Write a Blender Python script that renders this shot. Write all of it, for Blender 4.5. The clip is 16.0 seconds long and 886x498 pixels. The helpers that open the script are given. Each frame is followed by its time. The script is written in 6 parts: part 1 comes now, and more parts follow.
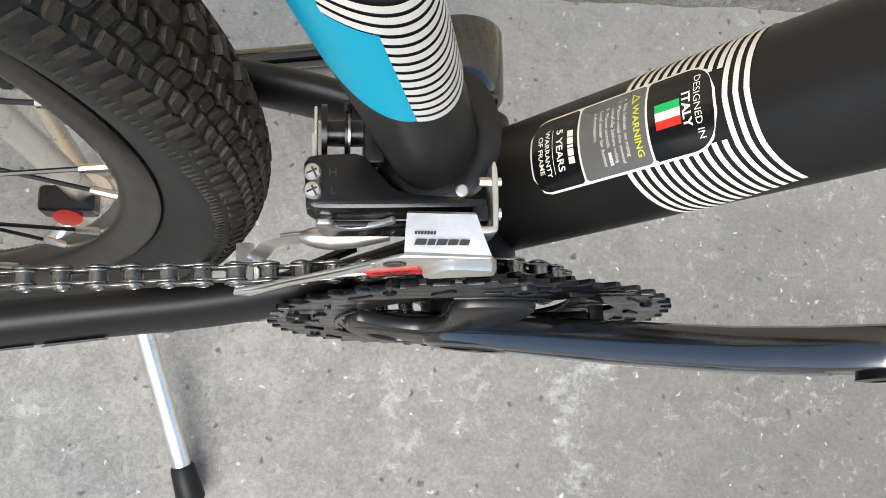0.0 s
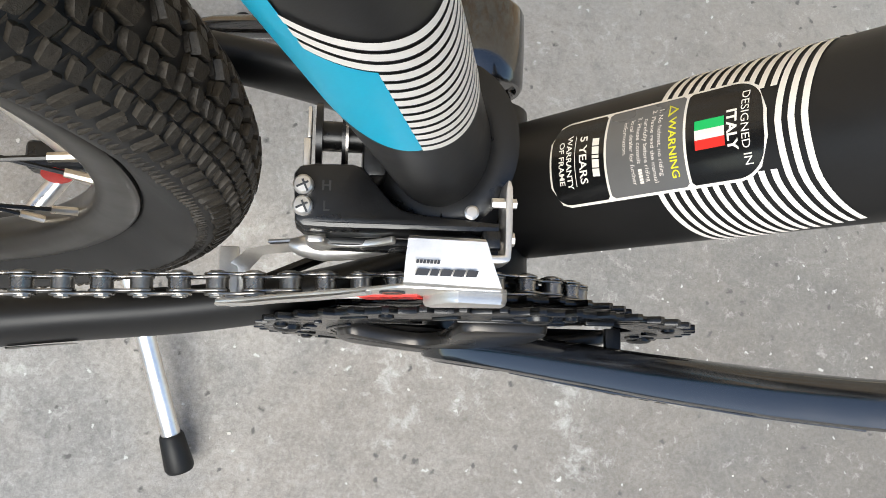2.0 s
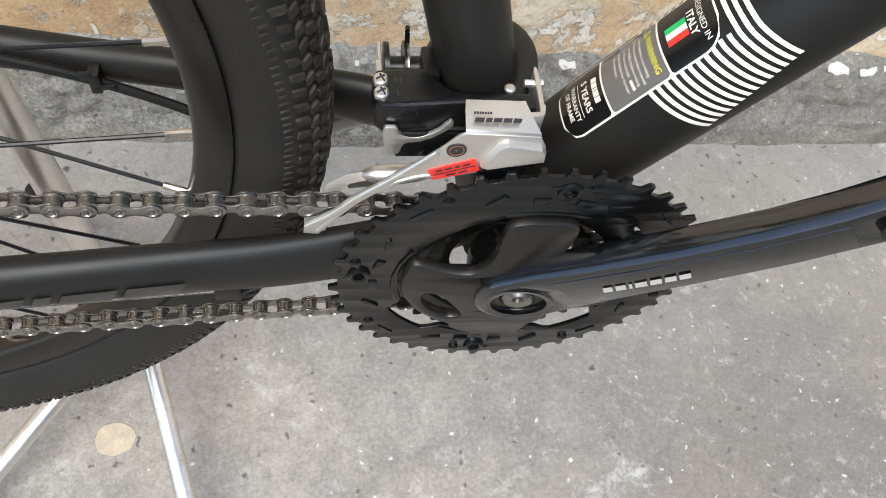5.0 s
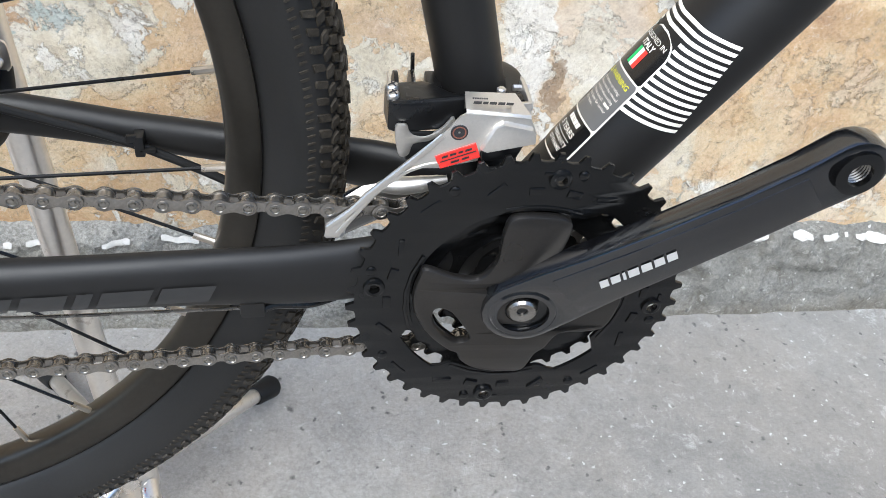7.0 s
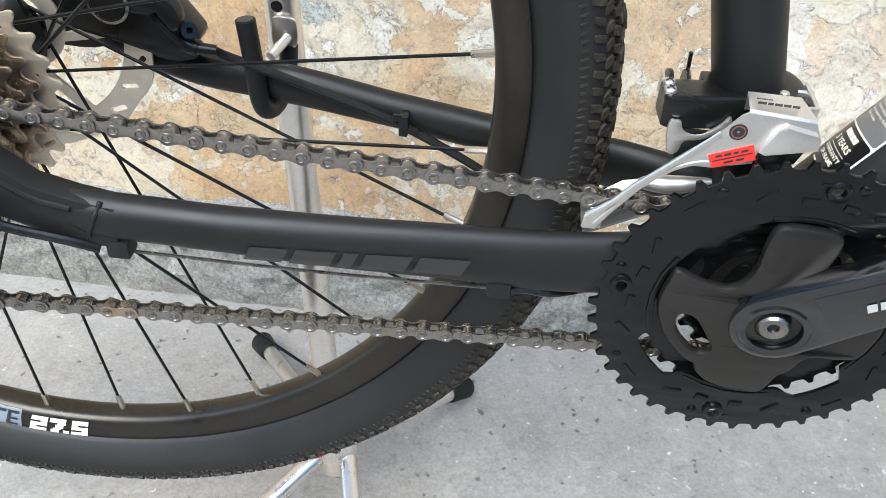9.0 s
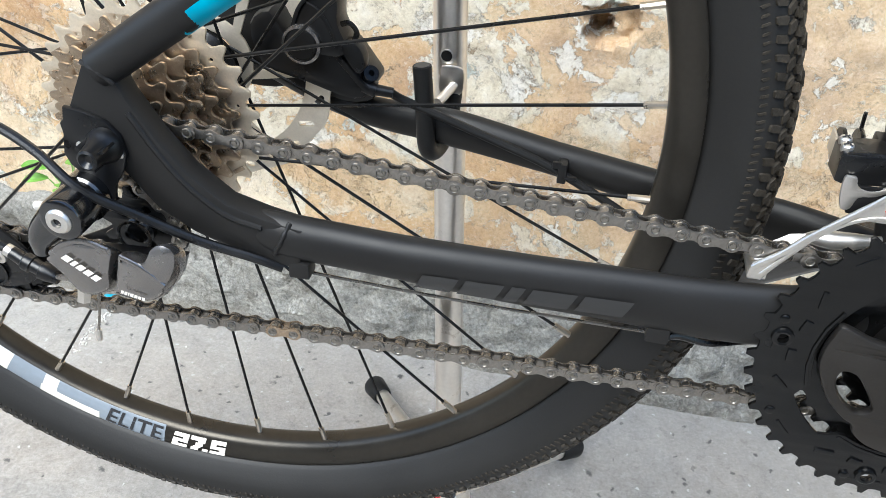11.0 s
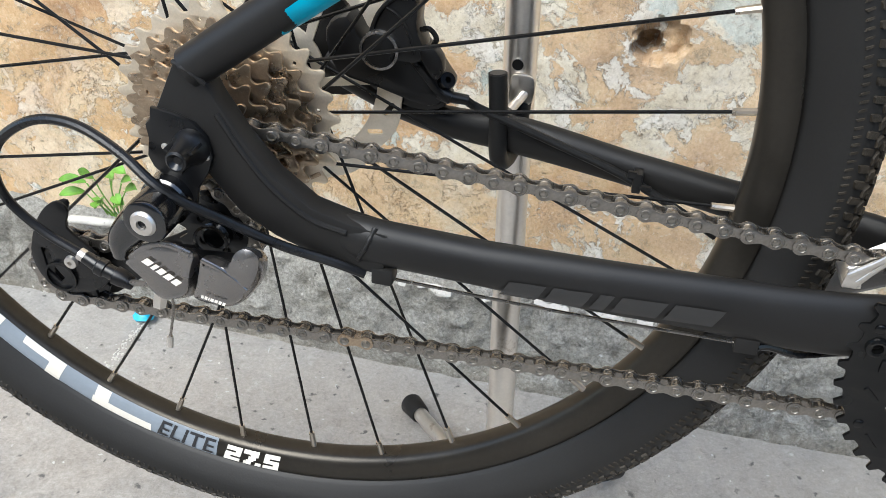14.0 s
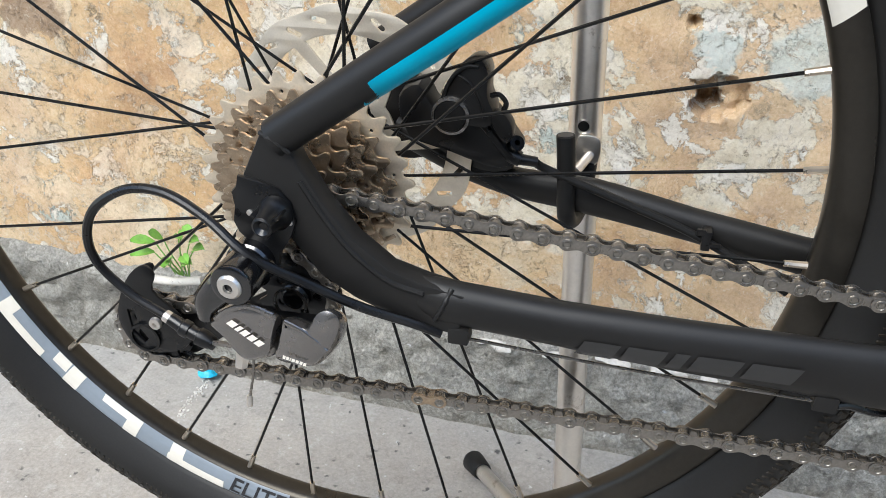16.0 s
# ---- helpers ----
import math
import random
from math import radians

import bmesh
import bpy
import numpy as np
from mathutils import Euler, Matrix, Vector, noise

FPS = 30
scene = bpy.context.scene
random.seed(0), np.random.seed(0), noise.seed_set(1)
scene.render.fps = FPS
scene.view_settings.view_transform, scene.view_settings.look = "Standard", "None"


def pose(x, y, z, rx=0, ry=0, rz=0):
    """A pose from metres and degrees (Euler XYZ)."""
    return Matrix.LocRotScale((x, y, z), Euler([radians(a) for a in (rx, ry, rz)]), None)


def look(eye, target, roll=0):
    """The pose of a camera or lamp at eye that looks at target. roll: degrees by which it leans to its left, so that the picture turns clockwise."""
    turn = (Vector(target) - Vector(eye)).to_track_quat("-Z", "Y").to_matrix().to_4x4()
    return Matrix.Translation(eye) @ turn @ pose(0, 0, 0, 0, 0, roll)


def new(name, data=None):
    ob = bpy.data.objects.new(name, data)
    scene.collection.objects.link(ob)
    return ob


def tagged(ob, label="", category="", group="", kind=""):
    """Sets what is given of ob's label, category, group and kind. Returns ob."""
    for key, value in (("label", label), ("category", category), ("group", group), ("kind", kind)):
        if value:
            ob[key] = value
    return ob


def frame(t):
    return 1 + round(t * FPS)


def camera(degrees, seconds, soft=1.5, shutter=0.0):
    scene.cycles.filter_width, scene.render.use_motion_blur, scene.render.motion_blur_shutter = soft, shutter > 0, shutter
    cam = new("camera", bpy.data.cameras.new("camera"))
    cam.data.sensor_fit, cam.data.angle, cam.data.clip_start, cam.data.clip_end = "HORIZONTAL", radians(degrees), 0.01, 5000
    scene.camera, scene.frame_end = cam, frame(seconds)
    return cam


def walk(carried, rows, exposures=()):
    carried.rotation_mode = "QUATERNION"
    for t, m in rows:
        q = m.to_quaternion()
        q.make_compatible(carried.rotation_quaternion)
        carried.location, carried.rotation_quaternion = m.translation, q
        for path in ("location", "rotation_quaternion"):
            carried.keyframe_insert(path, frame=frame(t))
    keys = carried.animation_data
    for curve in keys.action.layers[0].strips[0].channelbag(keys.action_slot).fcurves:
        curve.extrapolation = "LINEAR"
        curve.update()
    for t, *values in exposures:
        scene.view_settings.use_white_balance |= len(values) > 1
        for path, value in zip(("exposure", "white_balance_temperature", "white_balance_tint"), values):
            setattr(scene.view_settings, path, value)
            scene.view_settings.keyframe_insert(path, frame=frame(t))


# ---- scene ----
cam = camera(54.3, 16.0, 0.7)
EXPOSURES = [(0.0, 1.73, 6450, 6), (4.5, 1.76, 6570, 7), (7.0, 1.92, 6030, 7), (9.5, 2.08, 6030, 5), (13.0, 1.88, 6270, 6), (16.0, 1.69, 6300, 7)]
PATH = [
    (0, (-0.061, -0.114, 0.814), (0.195, 0.341, -1.116), 28.6),
    (0.5, (-0.061, -0.113, 0.802), (0.194, 0.331, -1.131), 29.3),
    (1, (-0.063, -0.108, 0.799), (0.192, 0.329, -1.135), 29.9),
    (1.5, (-0.063, -0.094, 0.793), (0.188, 0.335, -1.144), 30.5),
    (2, (-0.057, -0.082, 0.787), (0.188, 0.247, -1.17), 38.3),
    (2.5, (-0.054, -0.081, 0.786), (0.189, 0.181, -1.181), 44.1),
    (3, (-0.056, -0.084, 0.788), (0.188, 0.176, -1.18), 44.5),
    (3.5, (-0.056, -0.09, 0.79), (0.191, 0.165, -1.178), 45.1),
    (4, (-0.06, -0.118, 0.805), (0.18, 0.263, -1.144), 33.1),
    (4.5, (-0.077, -0.185, 0.812), (0.176, 0.58, -1.019), 16.6),
    (4.7, (-0.085, -0.212, 0.806), (0.181, 0.654, -0.977), 14.5),
    (6.8, (-0.105, -0.361, 0.734), (0.215, 1.114, -0.578), 6.6),
    (7, (-0.108, -0.369, 0.737), (0.207, 1.127, -0.553), 6.5),
    (7.5, (-0.121, -0.377, 0.732), (0.188, 1.136, -0.539), 7.9),
    (8, (-0.132, -0.372, 0.725), (0.151, 1.148, -0.544), 9.1),
    (8.5, (-0.14, -0.38, 0.723), (-0.058, 1.161, -0.548), 5.8),
    (9, (-0.145, -0.383, 0.721), (-0.232, 1.165, -0.544), 3.6),
    (9.5, (-0.15, -0.382, 0.718), (-0.315, 1.167, -0.536), 2.6),
    (10, (-0.167, -0.395, 0.717), (-0.395, 1.197, -0.473), 2.7),
    (10.2, (-0.172, -0.401, 0.718), (-0.423, 1.198, -0.458), 2.7),
    (12.3, (-0.194, -0.417, 0.711), (-0.498, 1.206, -0.416), 3.3),
    (12.5, (-0.197, -0.419, 0.71), (-0.49, 1.211, -0.412), 3.5),
    (13, (-0.21, -0.42, 0.706), (-0.466, 1.226, -0.401), 4.3),
    (13.5, (-0.218, -0.419, 0.702), (-0.52, 1.218, -0.406), 3.5),
    (14, (-0.223, -0.419, 0.703), (-0.529, 1.222, -0.399), 3.4),
    (14.5, (-0.224, -0.423, 0.705), (-0.58, 1.213, -0.389), 2.2),
    (15, (-0.22, -0.427, 0.708), (-0.613, 1.244, -0.319), 1.6),
    (15.5, (-0.227, -0.427, 0.708), (-0.646, 1.251, -0.298), 1.1),
    (16, (-0.235, -0.428, 0.711), (-0.667, 1.249, -0.291), 0.8),
]
walk(cam, [(t, look(eye, target, roll)) for t, eye, target, roll in PATH], EXPOSURES)

# ---- light ----
world = bpy.data.worlds.new("sky")
scene.world = world
world.use_nodes = True
wn = world.node_tree
sky = wn.nodes.new("ShaderNodeTexSky")
sky.sky_type, sky.sun_disc = "NISHITA", False
sky.sun_elevation, sky.sun_rotation = radians(50), radians(200)
sky.air_density, sky.dust_density = 1.0, 1.0
wn.links.new(sky.outputs["Color"], wn.nodes["Background"].inputs["Color"])
wn.nodes["Background"].inputs["Strength"].default_value = 0.097
sun_data = bpy.data.lights.new("sun", "SUN")
sun_data.energy, sun_data.angle, sun_data.color = 1.5, radians(42), (1.0, 0.97, 0.92)
sun = new("sun", sun_data)
sun.matrix_world = look((-0.8, -2.0, 3.0), (0, 0, 0))

# ---- materials ----


def nodes_of(name):
    m = bpy.data.materials.new(name)
    m.use_nodes = True
    t = m.node_tree
    return m, t, t.nodes["Principled BSDF"]


def noise_node(t, scale, detail=4.0, rough=0.55, coord=None, kind="ShaderNodeTexNoise"):
    n = t.nodes.new(kind)
    n.inputs["Scale"].default_value = scale
    if kind == "ShaderNodeTexNoise":
        n.inputs["Detail"].default_value, n.inputs["Roughness"].default_value = detail, rough
    if coord is not None:
        t.links.new(coord, n.inputs["Vector"])
    return n


def ramp_node(t, fac, stops):
    r = t.nodes.new("ShaderNodeValToRGB")
    while len(r.color_ramp.elements) < len(stops):
        r.color_ramp.elements.new(0.5)
    for e, (p, c) in zip(r.color_ramp.elements, stops):
        e.position, e.color = p, (*c, 1) if len(c) == 3 else c
    t.links.new(fac, r.inputs["Fac"])
    return r.outputs["Color"]


def grey(v):
    return (v, v, v)


def mixed(t, fac, a, b):
    m = t.nodes.new("ShaderNodeMix")
    m.data_type = "RGBA"
    for value, socket in ((fac, m.inputs["Factor"]), (a, m.inputs[6]), (b, m.inputs[7])):
        if isinstance(value, (int, float)):
            socket.default_value = value
        elif isinstance(value, tuple):
            socket.default_value = (*value, 1)
        else:
            t.links.new(value, socket)
    return m.outputs[2]


def bumped(t, bsdf, height, strength, distance):
    b = t.nodes.new("ShaderNodeBump")
    b.inputs["Strength"].default_value, b.inputs["Distance"].default_value = strength, distance
    t.links.new(height, b.inputs["Height"])
    if bsdf.inputs["Normal"].links:
        t.links.new(bsdf.inputs["Normal"].links[0].from_socket, b.inputs["Normal"])
    t.links.new(b.outputs["Normal"], bsdf.inputs["Normal"])


def surface(name, col, rough, metal=0.0, vary=0.25, big=18.0, fine=260.0, bump=0.15, depth=0.0004, wear=None, coat=0.0, spec=0.5):
    """A worn surface: blotches and grain in its colour, uneven gloss, fine relief."""
    m, t, b = nodes_of(name)
    co = t.nodes.new("ShaderNodeTexCoord").outputs["Object"]
    blot, grain = noise_node(t, big, 4, 0.6, co), noise_node(t, fine, 3, 0.6, co)
    lo, hi = tuple(c * (1 - vary) for c in col), tuple(min(1, c * (1 + vary)) for c in col)
    c1 = ramp_node(t, blot.outputs["Fac"], [(0.3, lo), (0.7, hi)])
    c2 = mixed(t, 0.35, c1, ramp_node(t, grain.outputs["Fac"], [(0.3, lo), (0.7, hi)]))
    if wear:
        spots = noise_node(t, big * 4, 6, 0.7, co)
        c2 = mixed(t, ramp_node(t, spots.outputs["Fac"], [(0.60, grey(0)), (0.68, grey(1))]), c2, wear)
    t.links.new(c2, b.inputs["Base Color"])
    t.links.new(ramp_node(t, blot.outputs["Fac"], [(0.25, grey(max(0.03, rough - 0.09))), (0.75, grey(min(1, rough + 0.09)))]), b.inputs["Roughness"])
    b.inputs["Metallic"].default_value = metal
    b.inputs["Specular IOR Level"].default_value = spec
    b.inputs["Coat Weight"].default_value = coat
    if bump:
        bumped(t, b, grain.outputs["Fac"], bump, depth)
    return m


FRAME = surface("matte_black_paint", (0.0110, 0.0104, 0.0098), 0.44, spec=0.30, vary=0.2, bump=0.08, depth=0.0002, fine=900)
CYAN = surface("cyan_paint", (0.0, 0.34, 0.495), 0.36, vary=0.06, bump=0.04, depth=0.0002, fine=900, spec=0.25)
WHITE = surface("white_print", (0.74, 0.69, 0.61), 0.4, vary=0.05, bump=0.0)
RUBBER = surface("black_rubber", (0.0095, 0.0093, 0.0090), 0.50, spec=0.25, vary=0.4, bump=0.3, depth=0.0003, fine=500)
SIDEWALL = surface("tyre_rubber", (0.0118, 0.0112, 0.0104), 0.50, spec=0.36, vary=0.3, big=9, bump=0.25, depth=0.0003, fine=600)
KNOB = surface("tread_rubber", (0.0285, 0.0236, 0.0175), 0.56, spec=0.26, vary=0.5, big=60, bump=0.6, depth=0.0006, fine=700, wear=(0.058, 0.047, 0.034))
RIM = surface("black_anodised_rim", (0.043, 0.0385, 0.032), 0.32, 0.75, vary=0.2, bump=0.05, depth=0.0002)
STEEL = surface("chain_steel", (0.275, 0.256, 0.232), 0.27, 0.95, 0.3, 60, 900, 0.1, 0.0001, wear=(0.095, 0.083, 0.07))
PIN = surface("chain_pin_steel", (0.30, 0.28, 0.25), 0.33, 0.95, 0.2, 60, 900, 0.0)
DARKSTEEL = surface("blackened_steel", (0.0036, 0.0036, 0.0036), 0.22, 0.0, 0.3, 40, 700, 0.15, 0.0002, spec=0.42)
SILVER = surface("brushed_silver", (0.66, 0.625, 0.575), 0.36, 0.88, 0.10, 40, 900, 0.06, 0.0001)
CHROME = surface("chrome_tube", (0.80, 0.76, 0.71), 0.32, 1.0, 0.12, 14, 300, 0.06, 0.0002, wear=(0.55, 0.50, 0.44))
# One nickel in two tones: pale as lit, brown as shaded with worn bright spots.
NICKEL = surface("nickel_sprocket", (0.66, 0.565, 0.435), 0.42, 0.72, 0.18, 50, 900, 0.1, 0.0001)
SHADEWORNNICKEL = surface("shaded_worn_nickel", (0.40, 0.31, 0.22), 0.30, 0.9, 0.3, 60, 900, 0.1, 0.0001, wear=(0.70, 0.62, 0.50))
ROTORSTEEL = surface("rotor_steel", (0.68, 0.615, 0.51), 0.44, 0.65, 0.14, 60, 900, 0.08, 0.0001)
ALLOY = surface("black_forged_alloy", (0.0035, 0.0035, 0.0040), 0.15, 0.0, 0.2, 30, 900, 0.03, 0.0001, coat=0.4, spec=0.9)
PLASTIC = surface("black_plastic", (0.0045, 0.0045, 0.0048), 0.30, 0.0, 0.2, 40, 700, 0.2, 0.0003, spec=0.45)
SATINALLOY = surface("dark_satin_alloy", (0.050, 0.046, 0.042), 0.33, 0.8, 0.15, 30, 800, 0.05, 0.0001)
CASTBLACK = surface("black_cast_alloy", (0.0040, 0.0040, 0.0042), 0.32, 0.0, 0.25, 40, 700, 0.2, 0.0003, spec=0.36)
GREYBODY = surface("dark_grey_lacquer", (0.245, 0.232, 0.222), 0.24, 0.9, 0.12, 50, 900, 0.03, 0.0001, coat=0.4)
SPOKE = surface("black_spoke", (0.008, 0.008, 0.008), 0.3, 0.4, 0.2, 40, 800, 0.0)
NIPPLE = surface("nickel_nipple", (0.52, 0.46, 0.38), 0.28, 0.95, 0.1, 60, 800, 0.0)
RED = surface("red_sticker", (0.62, 0.030, 0.022), 0.35, vary=0.1, bump=0.0)
STICKER = surface("black_sticker", (0.008, 0.008, 0.008), 0.2, vary=0.1, bump=0.0)
GREYSTICKER = surface("grey_sticker", (0.115, 0.112, 0.108), 0.32, vary=0.05, bump=0.0)
YELLOW = surface("yellow_print", (0.62, 0.60, 0.03), 0.4, vary=0.05, bump=0.0)
GREENINK = surface("green_print", (0.01, 0.42, 0.10), 0.4, vary=0.05, bump=0.0)
SATINLOGO = surface("satin_grey_print", (0.024, 0.0235, 0.023), 0.3, vary=0.05, bump=0.0)
LOGOGREY = surface("pale_grey_print", (0.44, 0.43, 0.41), 0.4, vary=0.05, bump=0.0)
BROWNINK = surface("brown_ink", (0.20, 0.075, 0.05), 0.4, vary=0.05, bump=0.0)
DARKINK = surface("dark_ink", (0.02, 0.02, 0.022), 0.4, vary=0.05, bump=0.0)
DECALGREY = surface("grey_rim_print", (0.20, 0.23, 0.26), 0.35, vary=0.1, bump=0.0)
DECALCREAM = surface("cream_rim_print", (0.66, 0.62, 0.54), 0.35, vary=0.08, bump=0.0)
LEAF = surface("weed_leaf", (0.17, 0.36, 0.06), 0.45, vary=0.3, big=60, bump=0.2)
BLUESCRAP = surface("blue_plastic", (0.01, 0.36, 0.55), 0.4, vary=0.1, bump=0.1)
WHITEPAINT = surface("white_limewash", (0.52, 0.50, 0.46), 0.8, vary=0.2, big=30, fine=300, bump=0.5, depth=0.002, wear=(0.28, 0.26, 0.23))

STAIN = surface("dried_mortar", (0.40, 0.34, 0.26), 0.85, vary=0.2, big=60, fine=400, bump=0.4, depth=0.001, wear=(0.50, 0.46, 0.39))


def cells(t, scale, coord, near, far, keep):
    """Scattered specks: discs of one size, of which the share keep is left."""
    v = t.nodes.new("ShaderNodeTexVoronoi")
    v.inputs["Scale"].default_value = scale
    t.links.new(coord, v.inputs["Vector"])
    spot = ramp_node(t, v.outputs["Distance"], [(near, grey(1)), (far, grey(0))])
    sep = t.nodes.new("ShaderNodeSeparateColor")
    t.links.new(v.outputs["Color"], sep.inputs["Color"])
    some = ramp_node(t, sep.outputs[0], [(keep, grey(1)), (keep + 0.02, grey(0))])
    m = t.nodes.new("ShaderNodeMath")
    m.operation = "MULTIPLY"
    t.links.new(spot, m.inputs[0])
    t.links.new(some, m.inputs[1])
    return m.outputs["Value"]


def warped(t, coord, scale, amount):
    w = noise_node(t, scale, 5, 0.65, coord)
    a = t.nodes.new("ShaderNodeVectorMath")
    a.operation = "MULTIPLY_ADD"
    t.links.new(w.outputs["Color"], a.inputs[0])
    a.inputs[1].default_value = (amount, amount, amount)
    t.links.new(coord, a.inputs[2])
    return a.outputs["Vector"]


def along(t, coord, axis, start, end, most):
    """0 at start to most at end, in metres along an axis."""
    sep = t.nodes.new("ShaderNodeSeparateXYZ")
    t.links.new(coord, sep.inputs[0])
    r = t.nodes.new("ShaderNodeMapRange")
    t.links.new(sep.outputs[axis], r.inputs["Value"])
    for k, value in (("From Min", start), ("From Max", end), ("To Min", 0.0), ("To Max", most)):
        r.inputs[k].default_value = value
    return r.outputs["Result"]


def concrete(name, tone, warm, speck, scale, rough_face):
    """Trodden concrete: cloudy tones, sandy grain, pale paint specks and dark pits."""
    m, t, b = nodes_of(name)
    co = t.nodes.new("ShaderNodeTexCoord").outputs["Object"]
    v = warped(t, co, 26, 0.03)
    n1, n2, n3 = noise_node(t, 2.4 * scale, 7, 0.62, v), noise_node(t, 21 * scale, 9, 0.74, v), noise_node(t, 250, 5, 0.75, co)
    k = 0.30 if rough_face else 0.27
    lo, mid, hi = (tuple(c * f for c in tone) for f in (1 - 1.6 * k, 1.0, 1 + 1.6 * k))
    c = ramp_node(t, n1.outputs["Fac"], [(0.38, lo), (0.5, mid), (0.62, hi)])
    c = mixed(t, ramp_node(t, noise_node(t, 2.6 * scale, 7, 0.62, v).outputs["Fac"], [(0.42, grey(0)), (0.57, grey(0.9))]), c, warm)
    c = mixed(t, 0.55, c, ramp_node(t, n2.outputs["Fac"], [(0.30, tuple(f * 0.55 for f in mid)), (0.50, mid), (0.68, tuple(f * 1.5 for f in mid))]))
    c = mixed(t, 0.62 if rough_face else 0.30, c, ramp_node(t, n3.outputs["Fac"], [(0.34, tuple(f * 0.35 for f in mid)), (0.50, mid), (0.66, tuple(f * 1.75 for f in mid))]))
    # Dimmer light towards +x is put into the colour as darkening.
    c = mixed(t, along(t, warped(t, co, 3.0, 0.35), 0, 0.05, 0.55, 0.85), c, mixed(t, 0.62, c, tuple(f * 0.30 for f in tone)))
    if not rough_face:
        # Paler towards the wall: the brighter light there is mixed into the colour.
        c = mixed(t, along(t, warped(t, co, 5.0, 0.12), 1, 0.06, 0.34, 0.38), c, mixed(t, 0.5, c, (0.52, 0.49, 0.44)))
    if rough_face:
        c = mixed(t, along(t, warped(t, co, 3.0, 0.35), 0, -0.45, -0.85, 0.6), c, mixed(t, 0.5, c, tuple(f * 0.35 for f in tone)))
        c = mixed(t, along(t, warped(t, co, 30, 0.06), 2, 0.050, 0.020, 0.7), c, mixed(t, 0.55, c, (0.20, 0.150, 0.085)))
        # Dark patches in the low spots paint the shade of mortar crevices.
        crevice_shade = noise_node(t, 32, 11, 0.72, v)
        c = mixed(t, ramp_node(t, crevice_shade.outputs["Fac"], [(0.36, grey(0.65)), (0.45, grey(0))]), c, (0.12, 0.106, 0.08))
        bumped(t, b, crevice_shade.outputs["Fac"], 0.9, 0.012)
    mottle = noise_node(t, 62, 9, 0.78, v)
    c = mixed(t, ramp_node(t, mottle.outputs["Fac"], [(0.36, grey(0.6 if rough_face else 0.35)), (0.46, grey(0))]), c, tuple(f * 0.42 for f in tone))
    c = mixed(t, ramp_node(t, mottle.outputs["Fac"], [(0.56, grey(0)), (0.64, grey(0.5))]), c, tuple(min(0.7, f * 1.6) for f in tone))
    scuff = noise_node(t, 7.5 * scale, 12, 0.80, v)
    c = mixed(t, ramp_node(t, scuff.outputs["Fac"], [(0.60 if rough_face else 0.575, grey(0)), (0.67, grey(0.85))]), c, speck)
    c = mixed(t, cells(t, 30, v, 0.02, 0.08, 0.08), c, tuple(min(0.8, f * 1.35) for f in speck))
    c = mixed(t, cells(t, 110, v, 0.12, 0.24, 0.09), c, speck)
    pits = cells(t, 26, v, 0.05, 0.12, 0.07)
    c = mixed(t, pits, c, tuple(f * 0.28 for f in tone))
    c = mixed(t, cells(t, 80, v, 0.10, 0.26, 0.17), c, tuple(f * 0.38 for f in tone))
    t.links.new(c, b.inputs["Base Color"])
    b.inputs["Roughness"].default_value = 0.82
    bumped(t, b, n2.outputs["Fac"], 0.7 if rough_face else 0.4, 0.010 if rough_face else 0.004)
    bumped(t, b, n3.outputs["Fac"], 0.5, 0.0016)
    return m


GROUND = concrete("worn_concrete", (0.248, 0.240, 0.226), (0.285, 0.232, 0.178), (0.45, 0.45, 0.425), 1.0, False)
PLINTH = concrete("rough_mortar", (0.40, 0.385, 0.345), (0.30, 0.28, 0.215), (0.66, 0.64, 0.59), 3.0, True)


def patch(t, coord, x, z, rx, rz, most):
    """A ragged patch of the wall round one place."""
    v = t.nodes.new("ShaderNodeVectorMath")
    v.operation = "MULTIPLY_ADD"
    t.links.new(coord, v.inputs[0])
    v.inputs[1].default_value, v.inputs[2].default_value = (1 / rx, 0, 1 / rz), (-(x + 0.06) / rx, 0, -(z + 0.06) / rz)
    d = t.nodes.new("ShaderNodeVectorMath")
    d.operation = "LENGTH"
    t.links.new(v.outputs["Vector"], d.inputs[0])
    return ramp_node(t, d.outputs["Value"], [(0.80, grey(most)), (1.0, grey(0))])


